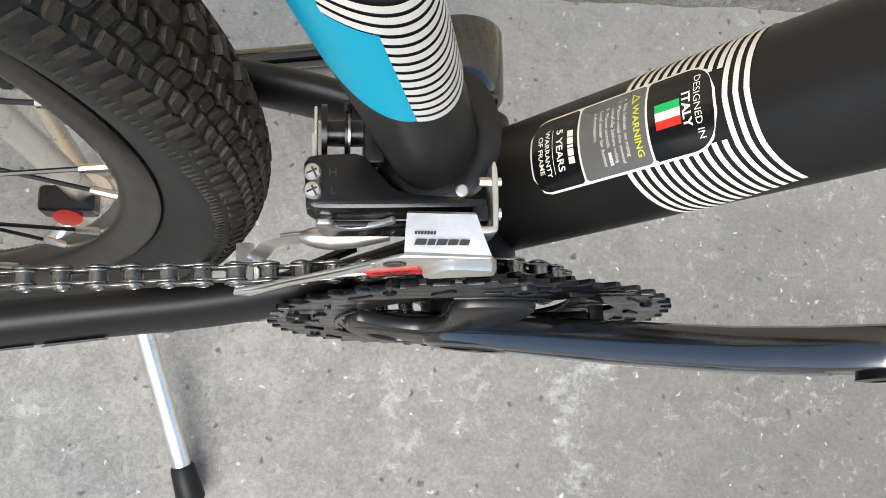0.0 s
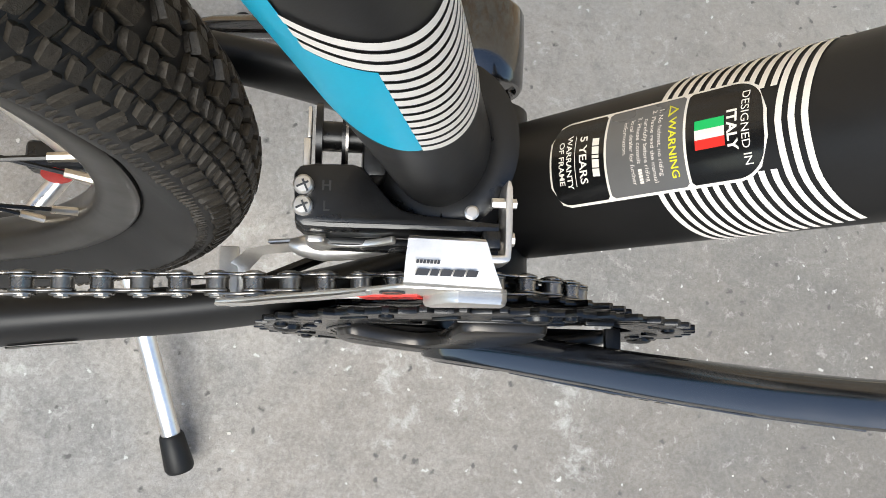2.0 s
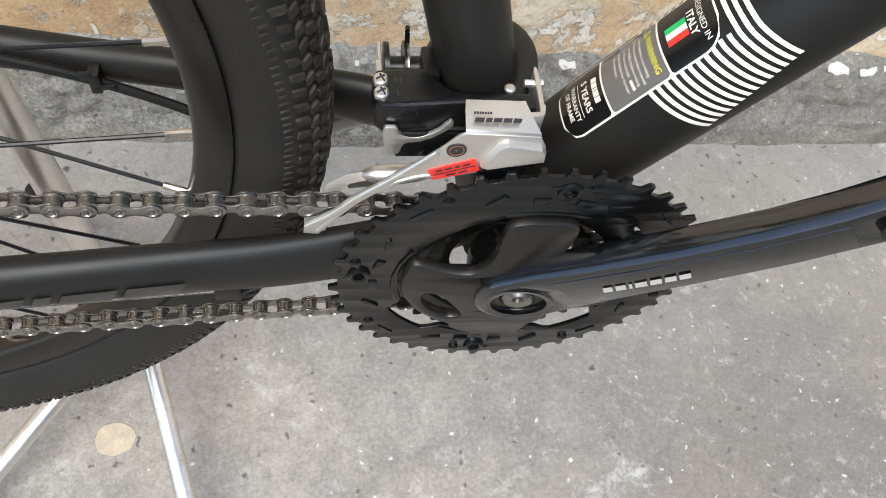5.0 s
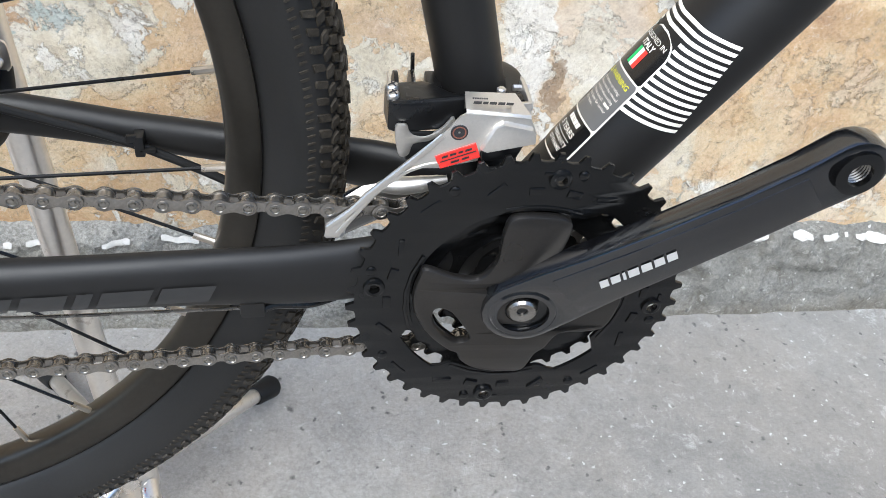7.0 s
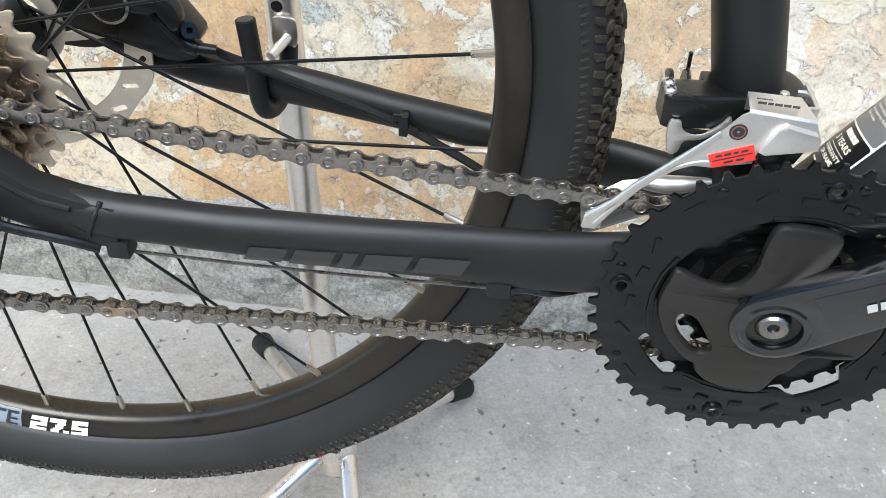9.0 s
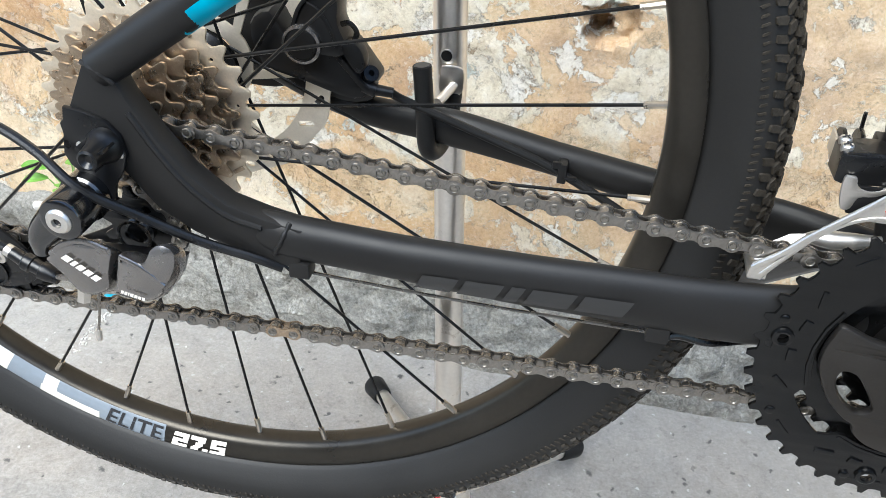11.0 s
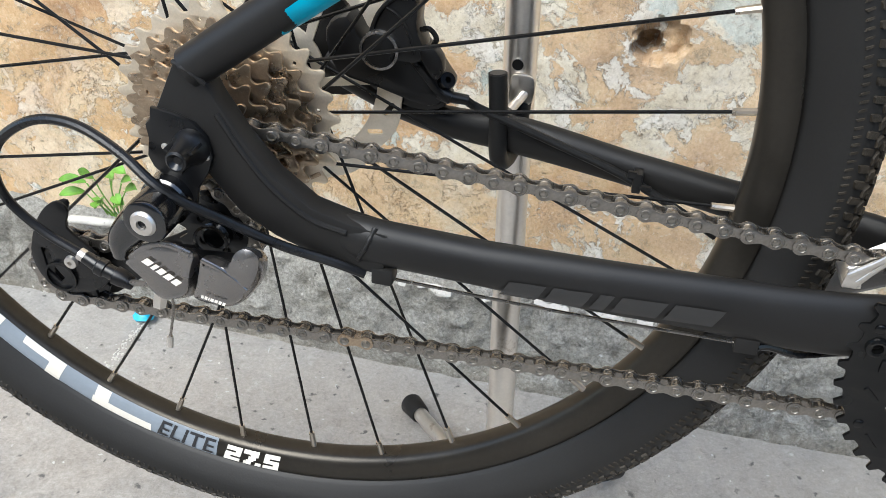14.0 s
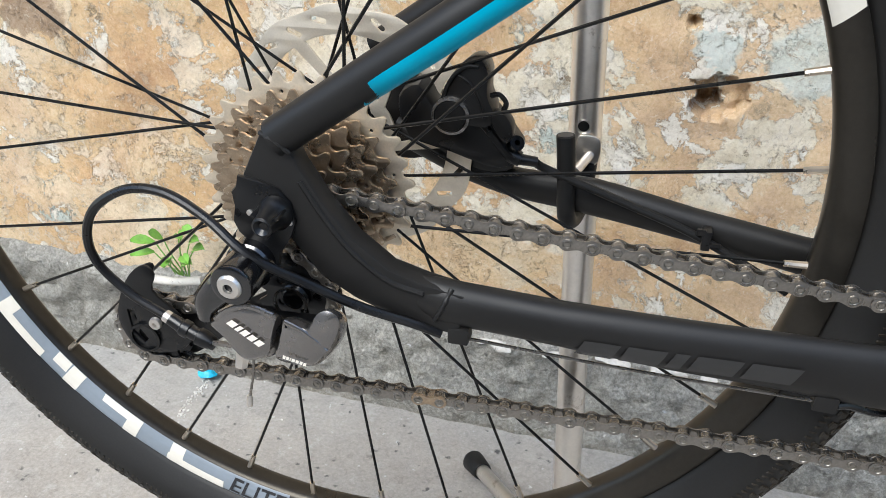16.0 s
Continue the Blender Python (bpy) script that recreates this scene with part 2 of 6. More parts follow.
def peeling_wall():
    """Ochre limewash over older cream, white and mint coats, flaked off in patches."""
    m, t, b = nodes_of("peeling_limewash")
    co = t.nodes.new("ShaderNodeTexCoord").outputs["Object"]
    v = warped(t, co, 9, 0.07)
    v2 = warped(t, v, 60, 0.012)
    ochre = ramp_node(t, noise_node(t, 11, 9, 0.68, v).outputs["Fac"], [(0.28, (0.42, 0.20, 0.075)), (0.46, (0.66, 0.40, 0.175)), (0.58, (0.75, 0.53, 0.28)), (0.72, (0.80, 0.64, 0.44))])
    cream = ramp_node(t, noise_node(t, 24, 9, 0.74, v).outputs["Fac"], [(0.30, (0.52, 0.42, 0.28)), (0.46, (0.80, 0.71, 0.53)), (0.64, (0.90, 0.84, 0.72))])
    pale = ramp_node(t, noise_node(t, 26, 8, 0.72, v).outputs["Fac"], [(0.32, (0.70, 0.64, 0.53)), (0.56, (0.93, 0.89, 0.80))])
    mint = ramp_node(t, noise_node(t, 33, 7, 0.7, v).outputs["Fac"], [(0.3, (0.42, 0.52, 0.48)), (0.7, (0.70, 0.76, 0.72))])
    f1, f2, f3, f4 = noise_node(t, 10.5, 12, 0.66, v2), noise_node(t, 17, 12, 0.70, v2), noise_node(t, 9.5, 12, 0.70, v2), noise_node(t, 27, 12, 0.74, v2)
    k1 = ramp_node(t, f1.outputs["Fac"], [(0.495, grey(0)), (0.507, grey(1))])
    k2 = ramp_node(t, f2.outputs["Fac"], [(0.570, grey(0)), (0.582, grey(0.95))])
    k3 = ramp_node(t, f3.outputs["Fac"], [(0.625, grey(0)), (0.640, grey(0.9))])
    k4 = ramp_node(t, f4.outputs["Fac"], [(0.635, grey(0)), (0.655, grey(1))])
    c = mixed(t, k1, ochre, cream)
    c = mixed(t, along(t, warped(t, v, 4.0, 0.5), 0, -0.20, 0.25, 0.30), c, cream)
    c = mixed(t, along(t, warped(t, v, 4.0, 0.5), 0, -0.25, -0.70, 0.72), c, ochre)
    c = mixed(t, along(t, warped(t, v, 8.0, 0.25), 2, 0.40, 0.22, 0.6), c, ochre)
    crust = (0.90, 0.86, 0.76)
    c = mixed(t, ramp_node(t, f1.outputs["Fac"], [(0.490, grey(0)), (0.502, grey(0.45)), (0.506, grey(0.45)), (0.518, grey(0))]), c, crust)
    c = mixed(t, k2, c, pale)
    c = mixed(t, ramp_node(t, f2.outputs["Fac"], [(0.556, grey(0)), (0.566, grey(0.5)), (0.573, grey(0))]), c, (0.24, 0.17, 0.10))
    c = mixed(t, k3, c, mint)
    c = mixed(t, k4, c, (0.36, 0.25, 0.14))
    torn = warped(t, warped(t, co, 14, 0.09), 55, 0.03)
    for x, z, rx, rz, most, coat in PATCHES:
        c = mixed(t, patch(t, torn, x, z, rx, rz, most), c, {"ochre": ochre, "mint": mint, "pale": pale, "bare": (0.30, 0.185, 0.10)}[coat])
    edge = t.nodes.new("ShaderNodeTexVoronoi")
    edge.feature = "DISTANCE_TO_EDGE"
    edge.inputs["Scale"].default_value = 7.5
    t.links.new(warped(t, v2, 22, 0.05), edge.inputs["Vector"])
    line = ramp_node(t, edge.outputs["Distance"], [(0.0, grey(0.22)), (0.012, grey(0))])
    crack = mixed(t, ramp_node(t, noise_node(t, 6, 4, 0.6, co).outputs["Fac"], [(0.48, grey(0)), (0.56, grey(1))]), (0, 0, 0), line)
    c = mixed(t, crack, c, (0.20, 0.14, 0.085))
    stain = noise_node(t, 48, 12, 0.84, v2)
    c = mixed(t, ramp_node(t, stain.outputs["Fac"], [(0.35, grey(0.85)), (0.46, grey(0))]), c, (0.20, 0.145, 0.085))
    flake = noise_node(t, 105, 10, 0.80, v2)
    c = mixed(t, ramp_node(t, flake.outputs["Fac"], [(0.36, grey(0.7)), (0.44, grey(0))]), c, (0.36, 0.25, 0.14))
    c = mixed(t, ramp_node(t, flake.outputs["Fac"], [(0.56, grey(0)), (0.63, grey(0.6))]), c, (0.86, 0.78, 0.62))
    grain = noise_node(t, 300, 5, 0.75, co)
    c = mixed(t, 0.22, c, ramp_node(t, grain.outputs["Fac"], [(0.32, (0.20, 0.13, 0.07)), (0.68, (0.92, 0.84, 0.70))]))
    t.links.new(c, b.inputs["Base Color"])
    b.inputs["Roughness"].default_value = 0.9
    bumped(t, b, k1, 0.8, 0.0018)
    bumped(t, b, k2, 0.9, 0.0022)
    bumped(t, b, k3, 0.9, 0.0018)
    bumped(t, b, k4, 0.9, -0.0030)
    bumped(t, b, crack, 0.9, -0.0030)
    bumped(t, b, stain.outputs["Fac"], 0.7, 0.005)
    bumped(t, b, flake.outputs["Fac"], 0.6, 0.0025)
    bumped(t, b, grain.outputs["Fac"], 0.5, 0.0010)
    return m


PATCHES = ((-0.920, 0.450, 0.045, 0.030, 0.9, "bare"), (-0.190, 0.472, 0.030, 0.022, 0.8, "mint"), (-0.100, 0.475, 0.045, 0.040, 0.75, "mint"), (-0.090, 0.585, 0.10, 0.05, 0.6, "mint"), (-0.423, 0.220, 0.12, 0.05, 0.85, "ochre"),
           (-0.200, 0.275, 0.13, 0.05, 0.7, "ochre"), (-0.845, 0.330, 0.12, 0.09, 0.6, "ochre"), (0.118, 0.360, 0.028, 0.085, 0.95, "pale"), (0.148, 0.300, 0.012, 0.030, 0.9, "bare"), (0.365, 0.235, 0.05, 0.07, 0.85, "ochre"),
           (0.190, 0.360, 0.05, 0.07, 0.4, "pale"), (0.470, 0.300, 0.12, 0.12, 0.75, "ochre"), (0.290, 0.330, 0.07, 0.05, 0.6, "ochre"), (0.020, 0.260, 0.09, 0.05, 0.7, "ochre"))
WALL = peeling_wall()

# ---- building blocks ----
ORIGIN = {}


def thing(name, at, label, category, group="", kind=""):
    ob = new(name)
    ob.empty_display_size = 0.02
    ob.location = at
    ORIGIN[ob.name] = Vector(at)
    return tagged(ob, label, category, group, kind)


def mesh_of(bm, material, name, sharp=35):
    me = bpy.data.meshes.new(name)
    bmesh.ops.remove_doubles(bm, verts=bm.verts, dist=1e-6)
    bmesh.ops.recalc_face_normals(bm, faces=bm.faces)
    bm.to_mesh(me)
    bm.free()
    me.materials.append(material)
    me.shade_smooth()
    me.set_sharp_from_angle(angle=radians(sharp))
    return me


def part(name, bm, material, parent, label="", sharp=35):
    """Links a bmesh, given in world metres, as one mesh under a thing or a part."""
    at = ORIGIN[parent.name]
    bmesh.ops.translate(bm, verts=bm.verts, vec=-at)
    ob = new(name, mesh_of(bm, material, name, sharp))
    ob.parent = parent
    ORIGIN[ob.name] = at
    return tagged(ob, label)


def piece(name, me, parent, m, label=""):
    """One more object on a shared mesh, at the pose m in the world."""
    ob = new(name, me)
    ob.parent = parent
    ob.matrix_basis = Matrix.Translation(-ORIGIN[parent.name]) @ m
    ORIGIN[ob.name] = ORIGIN[parent.name]
    return tagged(ob, label)


def solid(name, bm, material, label, category, kind="", sharp=35, at=None):
    """A thing that is one mesh."""
    lo = Vector(at) if at else sum((v.co for v in bm.verts), Vector()) / len(bm.verts)
    bmesh.ops.translate(bm, verts=bm.verts, vec=-lo)
    ob = new(name, mesh_of(bm, material, name, sharp))
    ob.location = lo
    ORIGIN[ob.name] = lo
    return tagged(ob, label, category, "", kind)


def smooth_path(points, steps=8):
    """A Catmull-Rom curve through the points."""
    p = [Vector(q) for q in points]
    p = [2 * p[0] - p[1], *p, 2 * p[-1] - p[-2]]
    out = []
    for a, b, c, d in zip(p, p[1:], p[2:], p[3:]):
        for k in range(steps):
            u = k / steps
            out.append(0.5 * (2 * b + (c - a) * u + (2 * a - 5 * b + 4 * c - d) * u * u + (3 * b - a - 3 * c + d) * u**3))
    return out + [p[-2]]


def sweep(points, radii, seg=16, bm=None, side=(0, 1, 0), caps=True):
    """A tube along points; radii: one number, or for each point one number or (across, along side)."""
    bm = bm or bmesh.new()
    p = [Vector(q) for q in points]
    if not isinstance(radii, (list, tuple)):
        radii = [radii] * len(p)
    rings, n = [], None
    for i, q in enumerate(p):
        d = (p[min(i + 1, len(p) - 1)] - p[max(i - 1, 0)]).normalized()
        w = Vector(side) if n is None else n
        w = (w - d * w.dot(d)).normalized()
        n = w
        v = d.cross(w)
        r = radii[i]
        ra, rb = r if isinstance(r, (list, tuple)) else (r, r)
        rings.append([bm.verts.new(q + v * ra * math.cos(a) + w * rb * math.sin(a)) for a in (2 * math.pi * k / seg for k in range(seg))])
    for a, b in zip(rings, rings[1:]):
        for k in range(seg):
            bm.faces.new((a[k], a[(k + 1) % seg], b[(k + 1) % seg], b[k]))
    if caps:
        bm.faces.new(rings[0])
        bm.faces.new(rings[-1])
    return bm


def lathe(profile, centre, axis=(0, 1, 0), seg=32, bm=None, closed=False, arc=None):
    """Turns (radius, height along the axis) pairs round the axis."""
    bm = bm or bmesh.new()
    q = Vector((0, 0, 1)).rotation_difference(Vector(axis))
    rows = []
    for r, h in profile:
        rows.append([bm.verts.new(Vector(centre) + q @ Vector((r * math.cos(a), r * math.sin(a), h))) for a in (2 * math.pi * k / seg for k in range(seg))])
    pairs = list(zip(rows, rows[1:])) + ([(rows[-1], rows[0])] if closed else [])
    for a, b in pairs:
        for k in range(seg):
            bm.faces.new((a[k], a[(k + 1) % seg], b[(k + 1) % seg], b[k]))
    if not closed:
        for row, (r, h) in ((rows[0], profile[0]), (rows[-1], profile[-1])):
            if r > 1e-5:
                bm.faces.new(row)
    return bm


def rod(a, b, r, seg=12, bm=None):
    return sweep([a, b], r, seg, bm)


def plate(outlines, y0, y1, bevel=0.0, bm=None):
    """A flat plate in the x-z plane from y0 to y1; the first outline is its edge, the others are holes."""
    cu = bpy.data.curves.new("outline", "CURVE")
    cu.dimensions, cu.fill_mode = "2D", "BOTH"
    cu.extrude, cu.bevel_depth, cu.offset, cu.bevel_resolution = abs(y1 - y0) / 2 - bevel, bevel, -bevel, 1
    for o in outlines:
        sp = cu.splines.new("POLY")
        sp.points.add(len(o) - 1)
        for pt, (x, z) in zip(sp.points, o):
            pt.co = (x, z, 0, 1)
        sp.use_cyclic_u = True
    ob = bpy.data.objects.new("outline", cu)
    me = bpy.data.meshes.new_from_object(ob)
    bm = bm or bmesh.new()
    me.transform(pose(0, (y0 + y1) / 2, 0, 90))
    bm.from_mesh(me)
    bpy.data.objects.remove(ob)
    bpy.data.curves.remove(cu)
    bpy.data.meshes.remove(me)
    return bm


def arc(cx, cz, r, a0, a1, n=12):
    return [(cx + r * math.cos(radians(a0 + (a1 - a0) * k / n)), cz + r * math.sin(radians(a0 + (a1 - a0) * k / n))) for k in range(n + 1)]


def disc(cx, cz, r, n=16):
    return arc(cx, cz, r, 0, 360 - 360 / n, n - 1)


def rounded(points, steps=5):
    """A closed outline drawn smoothly through the points."""
    p = [Vector((x, 0, z)) for x, z in points]
    q = smooth_path([p[-1], *p, p[0], p[1]], steps)
    q = q[steps : -steps]
    return [(v.x, v.z) for v in q[:-1]]


def block(lo, hi, bevel=0.001, bm=None, m=None, seg=2):
    """A box with rounded edges."""
    own = bmesh.new()
    bmesh.ops.create_cube(own, size=1)
    for v in own.verts:
        v.co = Vector([l + (h - l) * (c + 0.5) for l, h, c in zip(lo, hi, v.co)])
    if bevel:
        bmesh.ops.bevel(own, geom=own.edges, offset=bevel, segments=seg, affect="EDGES", profile=0.6)
    if m is not None:
        bmesh.ops.transform(own, matrix=m, verts=own.verts)
    if bm is None:
        return own
    me = bpy.data.meshes.new("block")
    own.to_mesh(me)
    own.free()
    bm.from_mesh(me)
    bpy.data.meshes.remove(me)
    return bm


def letters(text, size, lift=0.0, align="CENTER", bold=0.0, shear=0.0):
    """A flat mesh of a word in the built-in font, in its own x-y plane."""
    cu = bpy.data.curves.new("word", "FONT")
    cu.body, cu.size, cu.align_x, cu.align_y, cu.offset, cu.shear = text, size, align, "CENTER", bold, shear
    cu.resolution_u = 3
    ob = bpy.data.objects.new("word", cu)
    me = bpy.data.meshes.new_from_object(ob)
    bm = bmesh.new()
    bm.from_mesh(me)
    bpy.data.objects.remove(ob)
    bpy.data.curves.remove(cu)
    bpy.data.meshes.remove(me)
    return bm


def panel(u0, u1, v0, v1, nu=8, nv=8, bm=None):
    """A flat grid in its own x-y plane, to be laid on a surface."""
    bm = bm or bmesh.new()
    g = [[bm.verts.new((u0 + (u1 - u0) * i / nu, v0 + (v1 - v0) * j / nv, 0)) for j in range(nv + 1)] for i in range(nu + 1)]
    for i in range(nu):
        for j in range(nv):
            bm.faces.new((g[i][j], g[i + 1][j], g[i + 1][j + 1], g[i][j + 1]))
    return bm


def laid(bm, where):
    """Moves each vertex (u, v) of a flat mesh to where(u, v)."""
    for v in bm.verts:
        v.co = where(v.co.x, v.co.y)
    return bm


def face_xz(x, y, z, turn=0.0):
    """A place for flat marks on a side that faces the viewer's street, turned by degrees."""
    c, s = math.cos(radians(turn)), math.sin(radians(turn))
    return lambda u, v: Vector((x + u * c - v * s, y, z + u * s + v * c))


def gear(n, root, tip, cx, cz, turn=0.0, wide=1.0):
    out = []
    for k in range(n):
        for f, r in ((-0.5, root), (-0.34 * wide, root + 0.12 * (tip - root)), (-0.17 * wide, tip), (0.10 * wide, tip), (0.32 * wide, root + 0.12 * (tip - root))):
            a = 2 * math.pi * (k + f) / n + radians(turn)
            out.append((cx + r * math.cos(a), cz + r * math.sin(a)))
    return out

# ---- the place ----
def ground_mesh():
    bm = bmesh.new()
    xs = [-40, -12, -4, -2.2] + [-1.4 + 0.05 * k for k in range(57)] + [2.2, 4, 12, 40]
    ys = [-40, -12, -4, -1.6, -1.0] + [-0.6 + 0.05 * k for k in range(22)]
    g = [[bm.verts.new((x, y, 0.004 * noise.noise(Vector((x * 2.3, y * 2.3, 0))) + 0.0015 * noise.noise(Vector((x * 9, y * 9, 3))) - 0.004)) for y in ys] for x in xs]
    for i in range(len(xs) - 1):
        for j in range(len(ys) - 1):
            bm.faces.new((g[i][j], g[i + 1][j], g[i + 1][j + 1], g[i][j + 1]))
    return bm


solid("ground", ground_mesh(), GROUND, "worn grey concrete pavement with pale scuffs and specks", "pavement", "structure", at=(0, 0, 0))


def ledge(x):
    return 0.122 - 0.018 * x


def wall_mesh():
    bm = bmesh.new()
    xs = sorted([-8, -4, -2.2] + [-1.6 + 0.012 * k for k in range(240)] + [1.6, 3, 8] + [-0.2245 + 0.003 * k for k in range(32)])
    zs = sorted([0.0] + [0.05 + 0.012 * k for k in range(75)] + [1.05, 1.5, 2.2, 3.2] + [0.3915 + 0.003 * k for k in range(26)] + [0.4865 + 0.003 * k for k in range(8)])
    rows = []
    for x in xs:
        row = []
        for z in zs:
            y = 0.392 + 0.008 * noise.noise(Vector((x * 4, 0, z * 4))) + 0.004 * noise.noise(Vector((x * 17, 5, z * 17))) + 0.0022 * noise.noise(Vector((x * 47, 9, z * 47)))
            d = math.hypot(x + 0.178, (z - 0.430) * 1.1) + 0.010 * noise.noise(Vector((x * 60, 2, z * 60))) + 0.005 * noise.noise(Vector((x * 170, 2, z * 170)))
            deep = math.hypot(x + 0.190, z - 0.421) + 0.006 * noise.noise(Vector((x * 90, 6, z * 90)))
            y += 0.012 * min(1.0, max(0.0, 6 * (1 - d / 0.025))) * (1 + 0.6 * noise.noise(Vector((x * 75, 3, z * 75)))) + 0.036 * min(1.0, max(0.0, 3.0 * (1 - deep / 0.015)))
            d = math.hypot(x + 0.212, z - 0.497)
            y += 0.016 * max(0.0, 1 - (d / 0.007) ** 2)
            row.append(bm.verts.new((x, y, z)))
        rows.append(row)
    back = [[bm.verts.new((x, 0.62, z)) for z in (0.0, 3.2)] for x in (xs[0], xs[-1])]
    for a, b in zip(rows, rows[1:]):
        for k in range(len(zs) - 1):
            bm.faces.new((a[k], b[k], b[k + 1], a[k + 1]))
    bm.faces.new((back[0][0], back[0][1], back[1][1], back[1][0]))
    bm.faces.new([r[-1] for r in rows] + [back[1][1], back[0][1]])
    bm.faces.new([*rows[0], back[0][1], back[0][0]])
    bm.faces.new([*rows[-1], back[1][1], back[1][0]])
    return bm


wall = solid("wall_back", wall_mesh(), WALL, "old plaster wall with peeling ochre, cream and mint limewash", "wall", "structure", at=(0, 0.392, 0))


def lumps(x, z):
    """Depth of the rough mortar at a place of its face."""
    return 0.010 * noise.noise(Vector((x * 6, 3, z * 9))) + 0.009 * noise.noise(Vector((x * 17, 7, z * 21))) + 0.0075 * noise.noise(Vector((x * 48, 1, z * 52))) + 0.0035 * noise.noise(Vector((x * 120, 4, z * 120)))


def plinth_mesh():
    bm = bmesh.new()
    xs = [-8, -4, -2.2] + [-1.6 + 0.0055 * k for k in range(540)] + [1.6, 3, 8]
    rows = []
    for x in xs:
        h = ledge(x) + 0.006 * noise.noise(Vector((x * 14, 2, 2)))
        foot = 0.352 + 0.030 * min(1.0, max(0.0, -x))
        row = [bm.verts.new((x, foot, -0.02))]
        for k in range(19):
            u = k / 18
            y = foot + (0.378 - foot) * u + lumps(x, u * h) * (0.35 + 0.65 * min(1, 3 * u)) + 0.020 * max(0.0, u - 0.88) / 0.12
            row.append(bm.verts.new((x, y, u * h)))
        row.append(bm.verts.new((x, 0.415, h + 0.004)))
        rows.append(row)
    for a, b in zip(rows, rows[1:]):
        for k in range(len(a) - 1):
            bm.faces.new((a[k], b[k], b[k + 1], a[k + 1]))
    return bm


def unseen_wall_mesh():
    bm = block((-14, -6.3, -0.01), (14, -6.0, 3.6), 0.0)
    return bm


# Added wall, never in view: blocks low sky and darkens reflections on black parts.
solid("wall_unseen", unseen_wall_mesh(), PLINTH, "plain grey wall added out of view to darken reflections", "wall", "structure", at=(0, -6, 0))

plinth = solid("wall_plinth", plinth_mesh(), PLINTH, "rough grey mortar footing along the foot of the wall", "plinth", "structure", at=(0, 0.36, 0))


def limewash_mesh():
    """A broken line of dripped paint that lies on the mortar just under its top."""
    bm = bmesh.new()
    last = None
    for k in range(420):
        x = -1.1 + 0.0045 * k
        h = ledge(x) + 0.006 * noise.noise(Vector((x * 14, 2, 2)))
        w = (-0.004 if x < -0.46 or -0.02 < x < 0.40 else 0.0030 if x > 0 else 0.0012) + 0.0015 * math.exp(-((x - 0.52) / 0.10) ** 2) + 0.007 * noise.noise(Vector((x * 7, 3, 3))) + 0.005 * noise.noise(Vector((x * 31, 8, 1))) + 0.003 * noise.noise(Vector((x * 90, 8, 1)))
        if w < 0.0015:
            last = None
            continue
        row = []
        foot = 0.352 + 0.030 * min(1.0, max(0.0, -x))
        for z in (0.90 * h - 1.3 * w, 0.90 * h - 0.6 * w, 0.90 * h, 0.90 * h + 0.5 * w):
            u = z / h
            row.append(bm.verts.new((x, foot + (0.378 - foot) * u + lumps(x, z) + 0.020 * max(0.0, u - 0.88) / 0.12 - 0.0022, z)))
        if last:
            for i in range(3):
                bm.faces.new((last[i], row[i], row[i + 1], last[i + 1]))
        last = row
    bmesh.ops.solidify(bm, geom=bm.faces, thickness=0.0012)
    return bm


solid("trim", limewash_mesh(), WHITEPAINT, "dripped white limewash along the top of the footing", "limewash", "structure", at=(0, 0.37, 0.1))

# ---- bicycle ----
AX = Vector((-0.4175, 0, 0.502))
BB = Vector((-0.0003, 0, 0.4345))
bicycle = thing("bicycle", (-0.4175, 0, 0.155), "matte black mountain bike with cyan panels, lifted on a stand", "bicycle")

# down tube, an oval tube that rises forwards from the bottom bracket
DT0, DTD, DTN = Vector((0.0905, -0.0024, 0.5500)), Vector((0.5478, -0.0317, 0.8360)).normalized(), Vector((-0.8364, 0, 0.5481))
DRY, DRN = 0.0282, 0.0248


def down_at(s, phi, lift=0.0):
    """A place on the down tube: s metres along it, phi radians round from its top towards the street."""
    return DT0 + DTD * s + DTN * (DRN + lift) * math.cos(phi) - Vector((0, 1, 0)) * (DRY + lift) * math.sin(phi)


def round_tube(at, s0, s1, ns, seg=40):
    bm = bmesh.new()
    rows = [[bm.verts.new(at(s0 + (s1 - s0) * i / ns, 2 * math.pi * k / seg)) for k in range(seg)] for i in range(ns + 1)]
    for a, b in zip(rows, rows[1:]):
        for k in range(seg):
            bm.faces.new((a[k], a[(k + 1) % seg], b[(k + 1) % seg], b[k]))
    bm.faces.new(rows[0])
    bm.faces.new(rows[-1])
    return bm


down_tube = part("down_tube", round_tube(down_at, -0.135, 0.52, 30), FRAME, bicycle, "matte black oval aluminium down tube")

# seat tube
ST0, STD = Vector((-0.0021, -0.0007, 0.4300)), Vector((-0.2435, -0.0363, 0.9692)).normalized()
STN = Vector((STD.z, 0, -STD.x)).normalized()


def seat_at(s, phi, lift=0.0):
    """A place on the seat tube: phi radians round from the street side towards the front."""
    k = max(0.0, 1 - s / 0.10)
    return ST0 + STD * s - Vector((0, 1, 0)) * (0.0208 + 0.001 * k + lift) * math.cos(phi) + STN * (0.0164 + 0.002 * k + lift) * math.sin(phi)


seat_tube = part("seat_tube", round_tube(seat_at, 0.0, 0.42, 24), FRAME, bicycle, "matte black seat tube")
part("bottom_bracket_shell", lathe([(0.019, -0.037), (0.0225, -0.036), (0.0225, 0.036), (0.019, 0.037)], BB), FRAME, bicycle)

